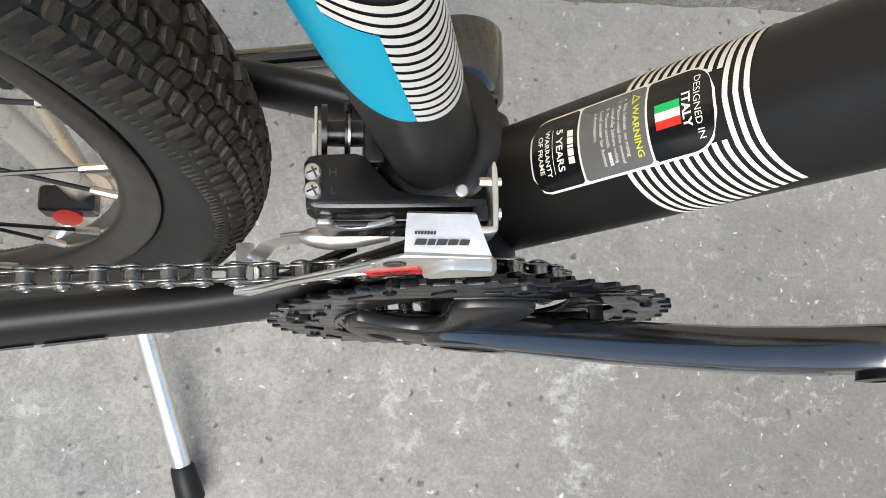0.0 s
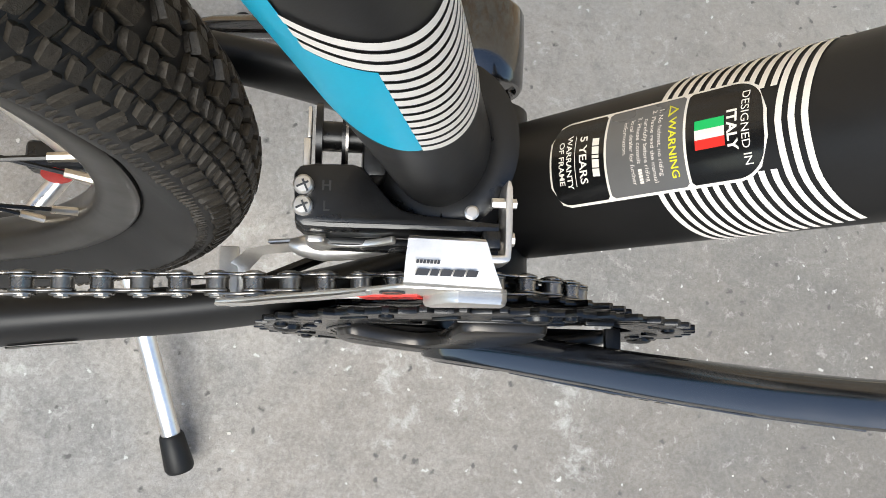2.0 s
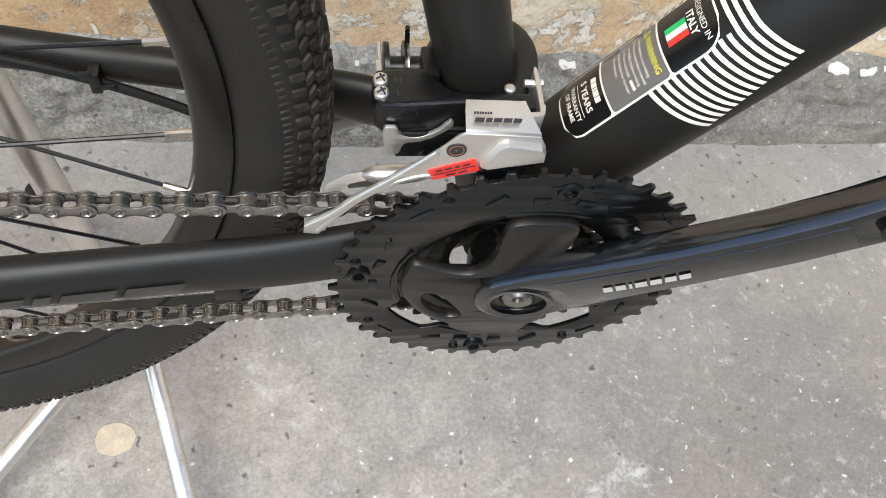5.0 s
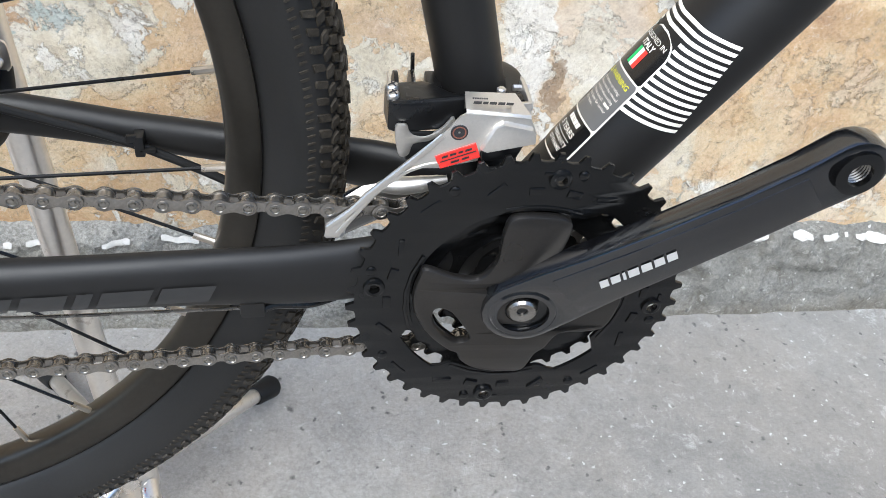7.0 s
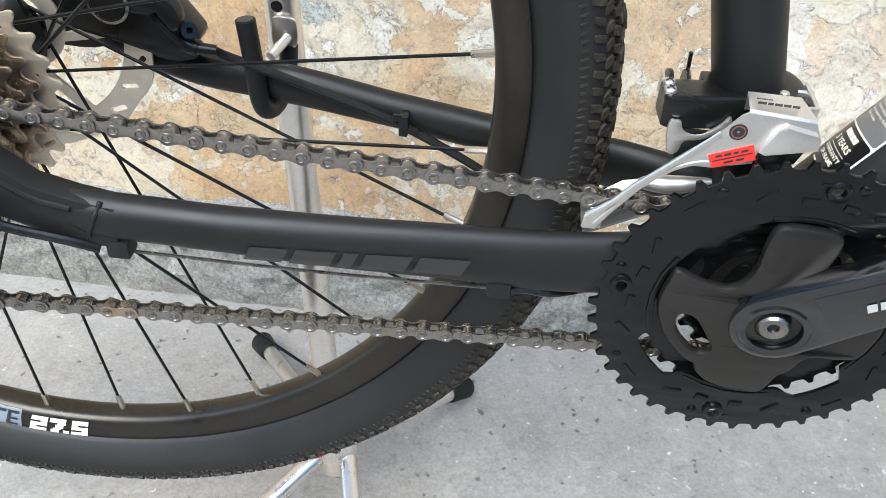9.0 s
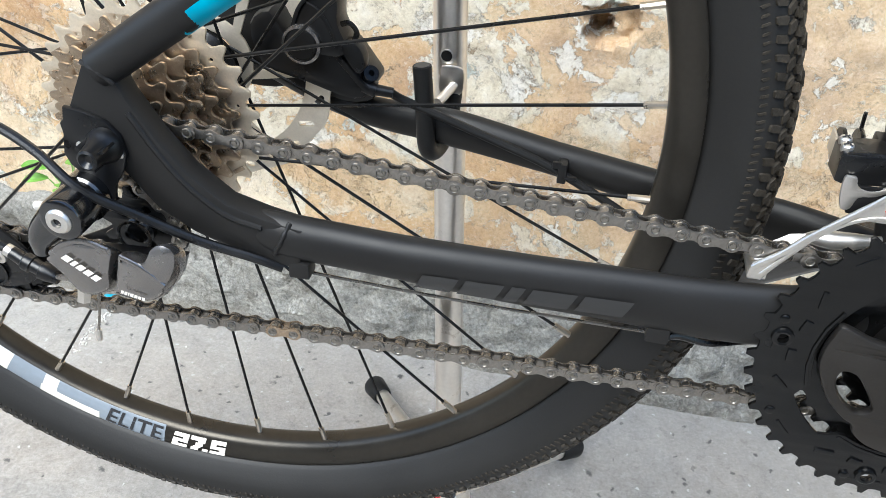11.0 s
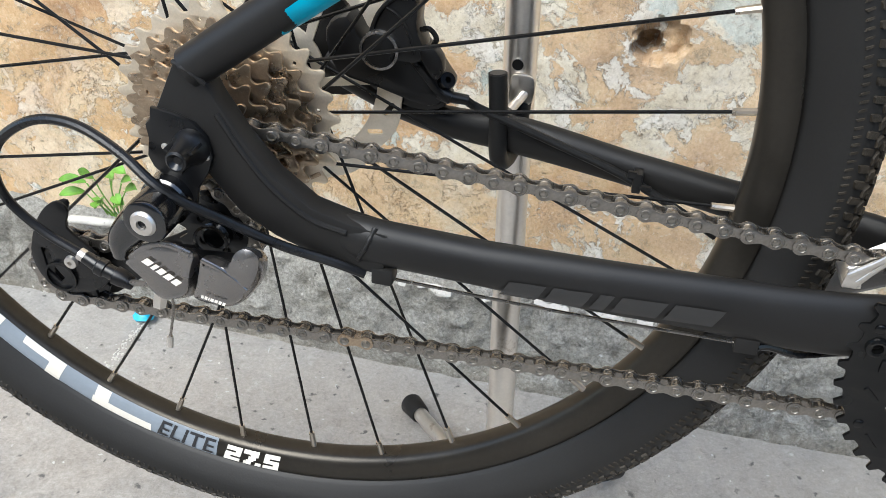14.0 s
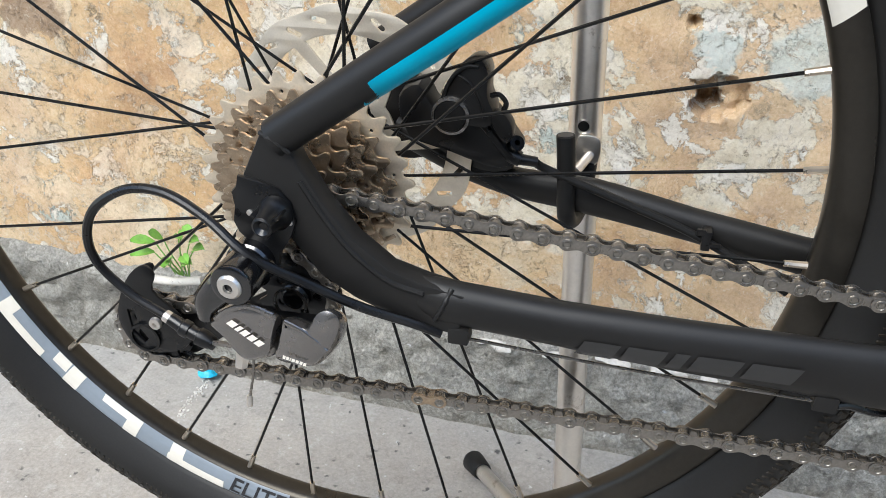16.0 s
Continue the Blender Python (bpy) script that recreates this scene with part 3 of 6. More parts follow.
# stays
STAY_NEAR = [(-0.020, -0.030, 0.4470), (-0.060, -0.043, 0.4482), (-0.106, -0.0515, 0.4492), (-0.160, -0.0572, 0.4535), (-0.212, -0.0630, 0.4575), (-0.266, -0.0685, 0.4630), (-0.297, -0.0715, 0.4665), (-0.325, -0.0745, 0.4700), (-0.350, -0.0735, 0.4735)]


def graded(values, steps):
    """Numbers that run evenly from each of the values to the next."""
    return [a + (b - a) * k / steps for a, b in zip(values, values[1:]) for k in range(steps)] + [values[-1]]


chainstay = part("chainstay", sweep(smooth_path(STAY_NEAR, 6), list(zip(graded([0.0190, 0.0192, 0.0180, 0.0158, 0.0145, 0.0124, 0.0122, 0.0122, 0.0098], 6), graded([0.0085, 0.0085, 0.0088, 0.0092, 0.0094, 0.0095, 0.0095, 0.0093, 0.0050], 6))), 28), FRAME, bicycle, "matte black chainstay with a satin grey print")
STAY_FAR = [(-0.020, 0.028, 0.4440), (-0.070, 0.043, 0.4480), (-0.142, 0.053, 0.4545), (-0.203, 0.055, 0.4640), (-0.265, 0.057, 0.4735), (-0.330, 0.063, 0.4770), (-0.395, 0.070, 0.500)]
part("chainstay", sweep(smooth_path(STAY_FAR, 6), list(zip(graded([0.0170, 0.0160, 0.0120, 0.0108, 0.0122, 0.0090, 0.0100], 6), graded([0.0085] * 7, 6))), 24), FRAME, bicycle, "matte black chainstay on the brake side")
SEATSTAY = [(-0.409, -0.076, 0.549), (-0.3595, -0.0735, 0.5845), (-0.315, -0.070, 0.616), (-0.220, -0.052, 0.684), (-0.120, -0.030, 0.756), (-0.090, -0.016, 0.778)]
seatstay = part("seatstay", sweep(smooth_path(SEATSTAY, 6), 0.0100, 24), FRAME, bicycle, "matte black seatstay with a cyan underside")
part("seatstay", sweep(smooth_path([(x, -y, z) for x, y, z in SEATSTAY], 6), 0.0100, 24), FRAME, bicycle)

# dropout, its curved arm and the hanger plate
ARM = [(-0.414, 0.556), (-0.428, 0.527), (-0.4345, 0.519), (-0.432, 0.497), (-0.4135, 0.498), (-0.406, 0.499), (-0.389, 0.478), (-0.371, 0.467), (-0.352, 0.460), (-0.334, 0.4565), (-0.315, 0.453),
       (-0.313, 0.478), (-0.334, 0.482), (-0.352, 0.487), (-0.370, 0.501), (-0.384, 0.518), (-0.396, 0.537), (-0.401, 0.548)]
dropout = part("dropout", plate([ARM], -0.0815, -0.0665, 0.003), FRAME, bicycle, "matte black forged dropout with weld beads")
RIDGE = [(-0.396, 0.5300), (-0.384, 0.511), (-0.370, 0.494), (-0.352, 0.481), (-0.334, 0.4765)]
part("rib", sweep(smooth_path([(x, -0.0815, z) for x, z in RIDGE], 5), 0.0016, 8), FRAME, dropout)
part("weld_bead", sweep(smooth_path([(-0.3200, -0.0790, 0.4805), (-0.3232, -0.0835, 0.4725), (-0.3268, -0.0832, 0.4650), (-0.3292, -0.0785, 0.4585)], 6), [0.0012 + 0.0003 * math.sin(k * 1.9) for k in range(19)], 8), FRAME, dropout)
part("weld_bead", sweep(smooth_path([(-0.414, -0.083, 0.554), (-0.406, -0.0850, 0.551), (-0.399, -0.0835, 0.545)], 6), [0.0011 + 0.0003 * math.sin(k * 1.9) for k in range(13)], 8), FRAME, dropout)
HANGER = [(-0.4279, 0.5300), (-0.4170, 0.5285), (-0.4069, 0.5250), (-0.4010, 0.5185), (-0.3988, 0.5085), (-0.4016, 0.5000), (-0.4080, 0.4900), (-0.4110, 0.4760), (-0.4240, 0.4770), (-0.4235, 0.4930), (-0.4300, 0.4985), (-0.4325, 0.5045)]
hanger = part("hanger_plate", plate([HANGER], -0.0845, -0.0812, 0.0008), PLASTIC, bicycle, "black derailleur hanger plate with small bolts")
for x, z in ((-0.4225, 0.5109), (-0.4094, 0.5187), (-0.4015, 0.5084)):
    part("bolt", lathe([(0.0017, 0), (0.0017, 0.0008), (0.001, 0.0011)], (x, -0.0845, z), (0, -1, 0), 10), SILVER, hanger)

# ---- rear wheel ----
def ring_lathe(profile, seg=200):
    """Turns (radius, y) pairs round the axle into a closed ring."""
    return lathe([(r, y) for r, y in profile], AX, (0, 1, 0), seg, closed=True)


HALF = [(0.2716, 0.0), (0.2719, 0.0040), (0.2730, 0.0068), (0.2752, 0.0090), (0.2790, 0.0108), (0.2840, 0.0117), (0.2885, 0.0120), (0.2897, 0.0114), (0.2899, 0.0096)]
rim = part("rim", ring_lathe([(r, -y) for r, y in HALF[::-1]] + HALF[1:]), RIM, bicycle, "black anodised rim with grey and cream decals")
TYRE = [(0.2885, 0.0085), (0.2903, 0.0094), (0.2912, 0.0112), (0.2935, 0.0133), (0.2970, 0.0160), (0.3005, 0.0184), (0.3050, 0.0215), (0.3110, 0.0238), (0.3170, 0.0234), (0.3225, 0.0203), (0.3270, 0.0142), (0.3295, 0.0070), (0.3300, 0.0)]
tyre = part("tyre", ring_lathe([(r, -y) for r, y in TYRE] + [(r, y) for r, y in TYRE[-2::-1]]), SIDEWALL, bicycle, "black knobbly mountain bike tyre with brown dust")


def tread_mesh():
    """Low square pads in staggered rows with fine ribs between them, and ribs along the shoulders."""
    verts, faces = [], []
    rnd = random.Random(8)

    def pad(ang, phi, along, across, high, skew=0.0, taper=0.86):
        r0, mid = 0.0222, 0.3080
        ring = []
        jit = [rnd.uniform(0.78, 1.12) for k in range(8)]
        for h, k in ((-0.0015, 1.0), (high * 0.75, 0.5 + 0.5 * taper), (high, taper)):
            for (sa, sp), g in zip(((-1, -0.72), (-0.72, -1), (0.72, -1), (1, -0.72), (1, 0.72), (0.72, 1), (-0.72, 1), (-1, 0.72)), jit):
                p = phi + k * g * sp * across / r0 / 2
                rr = mid + (r0 + h) * math.cos(p)
                a = ang + (k * g * sa * along / 2 + sp * skew) / 0.33
                ring.append((AX.x + rr * math.cos(a), (0.0240 + h) * math.sin(p), AX.z + rr * math.sin(a)))
        i = len(verts)
        verts.extend(ring)
        faces.append(tuple(range(i + 16, i + 24)))
        for row in (0, 8):
            for j in range(8):
                faces.append((i + row + j, i + row + (j + 1) % 8, i + row + 8 + (j + 1) % 8, i + row + 8 + j))

    n = 232
    h = 2 * math.pi / n
    for k in range(n):
        a = h * k
        for s in (-1, 1):
            for row, (phi, shift, long, wide, high) in enumerate(((0.12, 0.0, 0.0092, 0.0050, 0.0031), (0.35, 0.5, 0.0055, 0.0048, 0.0027), (0.57, 0.04, 0.0054, 0.0048, 0.0026), (0.79, 0.52, 0.0052, 0.0048, 0.0026), (1.03, 0.05, 0.0046, 0.0066, 0.0027))):
                if row == 0 and k % 2:
                    continue
                pad(a + shift * h, s * phi, long, wide, high * rnd.uniform(0.9, 1.08), s * 0.0009 * (1 - 2 * (row % 2)))
                if row < 4:
                    pad(a + (shift + 0.5) * h, s * phi, 0.0010, 0.0050, 0.0012, s * 0.0008)
            for q in (0.05, 0.55):
                pad(a + q * h, s * 1.28, 0.0016, 0.0062, 0.0010, 0.0005)
    me = bpy.data.meshes.new("tread")
    me.from_pydata(verts, [], faces)
    bm = bmesh.new()
    bm.from_mesh(me)
    bpy.data.meshes.remove(me)
    return bm


tread = part("tread", tread_mesh(), KNOB, tyre, "low worn square rubber knobs with brownish dust")
tread["kind"] = "stuff"

hub = part("hub", lathe([(0.006, -0.050), (0.012, -0.048), (0.012, -0.024), (0.0270, -0.0235), (0.0270, -0.0200), (0.012, -0.017), (0.011, 0.020), (0.0270, 0.0300), (0.0270, 0.0335), (0.014, 0.036), (0.012, 0.050), (0.006, 0.052)], AX), DARKSTEEL, bicycle, "black wheel hub")
part("axle", rod((AX.x, -0.075, AX.z), (AX.x, 0.08, AX.z), 0.0046), STEEL, hub)
spoke_nut = mesh_of(lathe([(0.0019, -0.0115), (0.0021, 0.0), (0.0024, 0.001), (0.0024, 0.003)], (0, 0, 0), (0, 0, 1), 8), NIPPLE, "nipple")
for k in range(32):
    a = radians(-83.8 + 11.25 * (k - 4))
    near = k % 2 == 1
    lead = 1 if k % 4 in (1, 2) else -1
    b = a + lead * radians(62)
    y = -0.0218 if near else 0.0318
    p = AX + Vector((0.2715 * math.cos(a), -0.002 if near else 0.002, 0.2715 * math.sin(a)))
    q = AX + Vector((0.0245 * math.cos(b), y + (0.0025 if lead > 0 else -0.0025), 0.0245 * math.sin(b)))
    part("spoke", rod(p, q, 0.00105, 6), SPOKE, rim)
    d = (p - q).normalized()
    piece("nipple", spoke_nut, rim, Matrix.Translation(p) @ Vector((0, 0, 1)).rotation_difference(d).to_matrix().to_4x4())

# ---- cassette and rotor ----
COGS = [(30, -0.0260), (26, -0.0315), (23, -0.0370), (20, -0.0425), (17, -0.0480), (14, -0.0540), (11, -0.0600)]
carrier = part("cassette", lathe([(0.020, -0.026), (0.0215, -0.0275), (0.0215, -0.058), (0.0185, -0.064), (0.012, -0.065)], AX), SHADEWORNNICKEL, bicycle, "nickel cassette of seven sprockets, one coloured as lit, the others as shaded")


def sprocket_outline(n, r, turn):
    """Teeth with a rounded seat for the roller, a sloped flank and now and then a cut-down tip."""
    out = []
    for k in range(n):
        tip = r + (0.0012 if k % 7 == 3 else 0.0026)
        for f, q in ((-0.50, r - 0.0037), (-0.38, r - 0.0034), (-0.27, r - 0.0020), (-0.19, r + 0.0002), (-0.12, tip - 0.0006), (-0.04, tip), (0.07, tip - 0.0002), (0.15, tip - 0.0012), (0.24, r - 0.0012), (0.34, r - 0.0031)):
            a = 2 * math.pi * (k + f) / n + radians(turn)
            out.append((AX.x + q * math.cos(a), AX.z + q * math.sin(a)))
    return out


for n, y in COGS:
    r = 0.0127 / 2 / math.sin(math.pi / n) if n > 11 else 0.0142
    holes = [disc(AX.x + 0.70 * r * math.cos(t), AX.z + 0.70 * r * math.sin(t), 0.0022 + 0.02 * r, 10) for t in (2 * math.pi * k / 8 for k in range(8))] if n > 18 else []
    if n > 22:
        holes += [disc(AX.x + 0.86 * r * math.cos(t + 0.2), AX.z + 0.86 * r * math.sin(t + 0.2), 0.0012, 8) for t in (2 * math.pi * k / 12 for k in range(12))]
        holes += [disc(AX.x + 0.52 * r * math.cos(t + 0.4), AX.z + 0.52 * r * math.sin(t + 0.4), 0.0030, 8) for t in (2 * math.pi * k / 7 for k in range(7))]
    # Largest sprocket gets the lit tone, the smaller ones the shaded tone.
    cog = part("sprocket", plate([sprocket_outline(n, r, n * 3.0)] + holes, y - 0.0011, y + 0.0011, 0.0005), NICKEL if n == 30 else SHADEWORNNICKEL, carrier, "nickel sprocket in a pale, lit colour" if n == 30 else "")
    if n > 16:
        for k in range(4):
            a = radians(90 * k + n * 5)
            q = r - 0.0046
            part("shift_ramp", block((-0.0034, -0.0007, -0.0012), (0.0034, 0.0007, 0.0012), 0.0005, m=Matrix.Translation((AX.x + q * math.cos(a), y - 0.0012, AX.z + q * math.sin(a))) @ pose(0, 0, 0, 0, 90 - math.degrees(a) + 28, 0)), SHADEWORNNICKEL, cog)
RR = 0.0790


def rotor_outlines():
    wavy = [(AX.x + (RR + 0.0011 * math.sin(12 * t)) * math.cos(t), AX.z + (RR + 0.0011 * math.sin(12 * t)) * math.sin(t)) for t in (2 * math.pi * k / 144 for k in range(144))]
    holes = [disc(AX.x, AX.z, 0.0185, 24)]
    for k in range(6):
        t0 = 60 * k
        outer = arc(AX.x, AX.z, 0.0620, t0 + 5, t0 + 57, 8)
        inner = arc(AX.x, AX.z, 0.0285, t0 + 40, t0 - 8, 5)
        holes.append(outer + inner)
    for k in range(24):
        t, r = radians(15 * k), (0.0695, 0.0715)[k % 2]
        c, w = Vector((AX.x + r * math.cos(t), AX.z + r * math.sin(t))), t + radians((38, 66)[k % 2])
        dx = Vector((math.cos(w), math.sin(w)))
        e = Vector((-dx.y, dx.x))
        holes.append([tuple(c + dx * l * 0.0050 + e * m * 0.0017) for l, m in ((-1, -0.5), (-0.8, -1), (0.8, -1), (1, -0.5), (1, 0.5), (0.8, 1), (-0.8, 1), (-1, 0.5))])
    return [wavy] + holes


part("brake_rotor", plate(rotor_outlines(), 0.0480, 0.0498, 0.0003), ROTORSTEEL, bicycle, "slotted steel disc brake rotor")

# ---- prints on the tubes ----
def swap_yz(bm):
    """Turns a plate drawn in x-z into one drawn in x-y."""
    for v in bm.verts:
        v.co = Vector((v.co.x, v.co.z, v.co.y))
    return bm


def word_on(text, size, where, material, parent, bold=0.0, name="print"):
    return part(name, laid(letters(text, size, bold=bold), where), material, parent)


def bars(widths, height, lean=0.2, gap=0.12):
    """A row of slanted blocks as wide as the marks of a word."""
    bm = bmesh.new()
    total = sum(widths) + gap * height * (len(widths) - 1)
    x = -total / 2
    for w in widths:
        c = [(x, -height / 2), (x + w, -height / 2), (x + w, height / 2), (x, height / 2)]
        v = [bm.verts.new((a + lean * b, b, 0)) for a, b in c]
        bm.faces.new(v)
        x += w + gap * height
    return bm


SX = 0.0000


def on_down(s, u0=0.0, lift=0.0007):
    """Marks that are read from across the tube: their right is towards the street, their top up the tube."""
    return lambda u, v: down_at(s + v, (u + u0) / 0.0275, lift)


def sticker_sheet(s0, s1, half, r_low, r_high, lift, nv=24):
    """A sheet on the down tube with rounded lower and upper corners."""
    bm = bmesh.new()
    rows = []
    for i in range(nv + 1):
        s = s0 + (s1 - s0) * i / nv
        w = half
        for edge, r in ((s - s0, r_low), (s1 - s, r_high)):
            if r and edge < r:
                w = min(w, half - r + math.sqrt(max(0.0, r * r - (r - edge) ** 2)))
        rows.append([bm.verts.new(down_at(s, (w * (k / 6 - 1) + SX) / 0.0275, lift)) for k in range(13)])
    for a, b in zip(rows, rows[1:]):
        for k in range(12):
            bm.faces.new((a[k], a[k + 1], b[k + 1], b[k]))
    return bm


def stripe_on_down(s, width, phi0, phi1):
    bm = bmesh.new()
    rows = []
    for k in range(25):
        p = phi0 + (phi1 - phi0) * k / 24
        o = s + (0.0010 * p if p > 0 else -0.0030 * p) + 0.0070 * max(0.0, p - 0.60) ** 1.3
        rows.append((bm.verts.new(down_at(o, p, 0.00035)), bm.verts.new(down_at(o + width, p, 0.00035))))
    for a, b in zip(rows, rows[1:]):
        bm.faces.new((a[0], a[1], b[1], b[0]))
    return bm


for k in range(14):
    s = -0.0480 + 0.0040 * k
    if s < -0.0075:
        part("stripe", stripe_on_down(s, 0.0021, 0.50, 1.72 - 0.028 * k), WHITE, down_tube)
        part("stripe", stripe_on_down(s + 0.0010, 0.0021, -1.40, -0.40), WHITE, down_tube)
    else:
        part("stripe", stripe_on_down(s, 0.0021, -1.40, 1.72 - 0.028 * k), WHITE, down_tube)
sheet = part("sticker", sticker_sheet(-0.0915, -0.0062, 0.0160, 0.008, 0.012, 0.00042), WHITE, down_tube, "black and grey frame sticker with a white border")
part("field", sticker_sheet(-0.0905, -0.0664, 0.0150, 0.007, 0.001, 0.00056), STICKER, sheet)
part("field", sticker_sheet(-0.0654, -0.0347, 0.0150, 0.001, 0.001, 0.00056), GREYSTICKER, sheet)
part("field", sticker_sheet(-0.0337, -0.0072, 0.0150, 0.001, 0.011, 0.00056), STICKER, sheet)
part("print", laid(bars([0.0026, 0.0026, 0.0011, 0.0028, 0.0026], 0.0030, 0.1), on_down(-0.0700, SX)), WHITE, sheet)
word_on("5 YEARS", 0.0047, on_down(-0.0758, SX), WHITE, sheet, 0.00008)
part("print", laid(panel(-0.0090, 0.0090, -0.00014, 0.00014), on_down(-0.0793, SX)), WHITE, sheet)
word_on("WARRANTY", 0.0034, on_down(-0.0822, SX), WHITE, sheet, 0.00005)
word_on("OF FRAME", 0.0034, on_down(-0.0858, SX), WHITE, sheet, 0.00005)
word_on("WARNING", 0.0040, on_down(-0.0388, SX + 0.0020), YELLOW, sheet, 0.00006)


def warning_mark(size, lift, material):
    """A small triangle at the head of the warning."""
    tri = bmesh.new()
    for u, v in ((0, 1.0), (-1.05, -0.85), (1.05, -0.85)):
        tri.verts.new((u * size - 0.0104, v * size, 0))
    tri.faces.new(list(tri.verts))
    part("print", laid(tri, on_down(-0.0388, SX, lift)), material, sheet)


warning_mark(0.0021, 0.0007, YELLOW)
warning_mark(0.0012, 0.0009, GREYSTICKER)
for k, (line, shift) in enumerate((("1. No helmet, no riding", -0.0010), ("2. Please read the manual", 0.0), ("carefully before riding", 0.0008), ("3. Please consult", -0.0028), ("local dealer for further", 0.0008), ("information.", -0.0040))):
    word_on(line, 0.00235, on_down(-0.0435 - 0.0028 * k, SX + shift), WHITE, sheet)
part("print", laid(bars([0.0008] * 5, 0.0015, 0.0), on_down(-0.0519, SX + 0.0092)), WHITE, sheet)
word_on("DESIGNED IN", 0.0038, on_down(-0.0133, SX), WHITE, sheet)
word_on("ITALY", 0.0047, on_down(-0.0177, SX), WHITE, sheet, 0.00014)
for k, m in enumerate((GREENINK, WHITE, RED)):
    part("flag_band", laid(panel(-0.0045 + 0.0030 * k, -0.0015 + 0.0030 * k, -0.0052, 0.0052), on_down(-0.0252, SX)), m, sheet)


def seat_patch(low, high, phi0, phi1, lift, nu=30, nv=14):
    """A patch on the seat tube between two heights that may follow the angle."""
    bm = bmesh.new()
    g = []
    for i in range(nu + 1):
        p = phi0 + (phi1 - phi0) * i / nu
        a, b = low(p), high(p)
        g.append([bm.verts.new(seat_at(a + (b - a) * j / nv, p, lift)) for j in range(nv + 1)])
    for i in range(nu):
        for j in range(nv):
            bm.faces.new((g[i][j], g[i + 1][j], g[i + 1][j + 1], g[i][j + 1]))
    return bm


def stripe_line(p, k):
    """Height along the seat tube of stripe k at the angle p; the stripes fall towards the front."""
    return 0.1775 - 0.0260 * math.sin(p) + 0.00500 * k


part("cyan_panel", seat_patch(lambda p: min(0.1690 + 0.0130 * (0.33 - p) + 0.013 * (0.33 - p) ** 2, stripe_line(p, 11) - 0.002), lambda p: stripe_line(p, 11) - 0.0012, -1.6, 0.33, 0.0003), CYAN, seat_tube, "glossy cyan paint panel")
part("cyan_panel", seat_patch(lambda p: stripe_line(max(p, -0.9), 11) - 0.0012, lambda p: 0.300, -1.6, -0.2, 0.0003), CYAN, seat_tube, "glossy cyan paint panel")
for k in range(14):
    part("stripe", seat_patch(lambda p: stripe_line(p, k), lambda p: stripe_line(p, k) + 0.0033, 0.33 if k < 11 else -0.2, 1.9, 0.0005, 30, 1), WHITE, seat_tube)

# cyan underside of the seatstay
SSP = smooth_path(SEATSTAY, 6)


def stay_patch():
    bm = bmesh.new()
    rows = []
    for i, (a, b) in enumerate(zip(SSP, SSP[1:])):
        if i < 4:
            continue
        d = (b - a).normalized()
        y = Vector((0, -1, 0))
        y = (y - d * y.dot(d)).normalized()
        n = d.cross(y)
        n = n if n.z < 0 else -n
        rows.append([bm.verts.new(a + (n * math.cos(t) + y * math.sin(t)) * 0.01025) for t in (-0.5 + (max(-0.45, min(1.52, -0.3 + 0.9 * (i - 4))) + 0.5) * k / 10 for k in range(11))])
    for a, b in zip(rows, rows[1:]):
        for k in range(10):
            bm.faces.new((a[k], a[k + 1], b[k + 1], b[k]))
    return bm


part("cyan_panel", stay_patch(), CYAN, seatstay, "glossy cyan paint on the underside")

# satin print on the chainstay
SNP = smooth_path(STAY_NEAR, 12)


def on_stay(x0, z0, slope):
    def where(u, v):
        x, z = x0 + u, z0 + slope * u + v
        q = min(SNP, key=lambda p: abs(p.x - x))
        h = max(-1, min(1, (z - q.z) / 0.0150))
        return Vector((x, q.y - 0.0094 * math.sqrt(max(0.02, 1 - h * h)) - 0.0008, z))
    return where


def finer(bm, cuts=4):
    bmesh.ops.subdivide_edges(bm, edges=bm.edges, cuts=cuts, use_grid_fill=True)
    return bm


part("print", laid(finer(bars([0.018, 0.019, 0.007, 0.022, 0.024], 0.0105, 0.45, 0.34)), on_stay(-0.2034, 0.4535, -0.045)), SATINLOGO, chainstay, "satin dark grey block print")

# decals of the rim
def on_rim(a0, r0):
    """Marks on the rim's side: their right runs round with the rim, their top points to the hub."""
    def where(u, v):
        r = r0 - v
        a = radians(a0) + u / r0
        y = next((-w1 + (w1 - w0) * (r1 - r) / (r1 - r0) for (r0, w0), (r1, w1) in zip(HALF, HALF[1:]) if r0 <= r <= r1), -0.0120)
        return Vector((AX.x + r * math.cos(a), y - 0.0003, AX.z + r * math.sin(a)))
    return where


def rim_band(a0, a1, r0, r1, material, slant=0.0):
    n = max(4, int(abs(a1 - a0) / 1.2))
    bm = panel(0, 1, 0, 1, n, 12)
    def where(u, v):
        return on_rim(a0 + (a1 - a0) * u, 0.284)(slant * (v - 0.5), 0.284 - (r0 + (r1 - r0) * v))
    part("decal_band", laid(bm, where), material, rim)


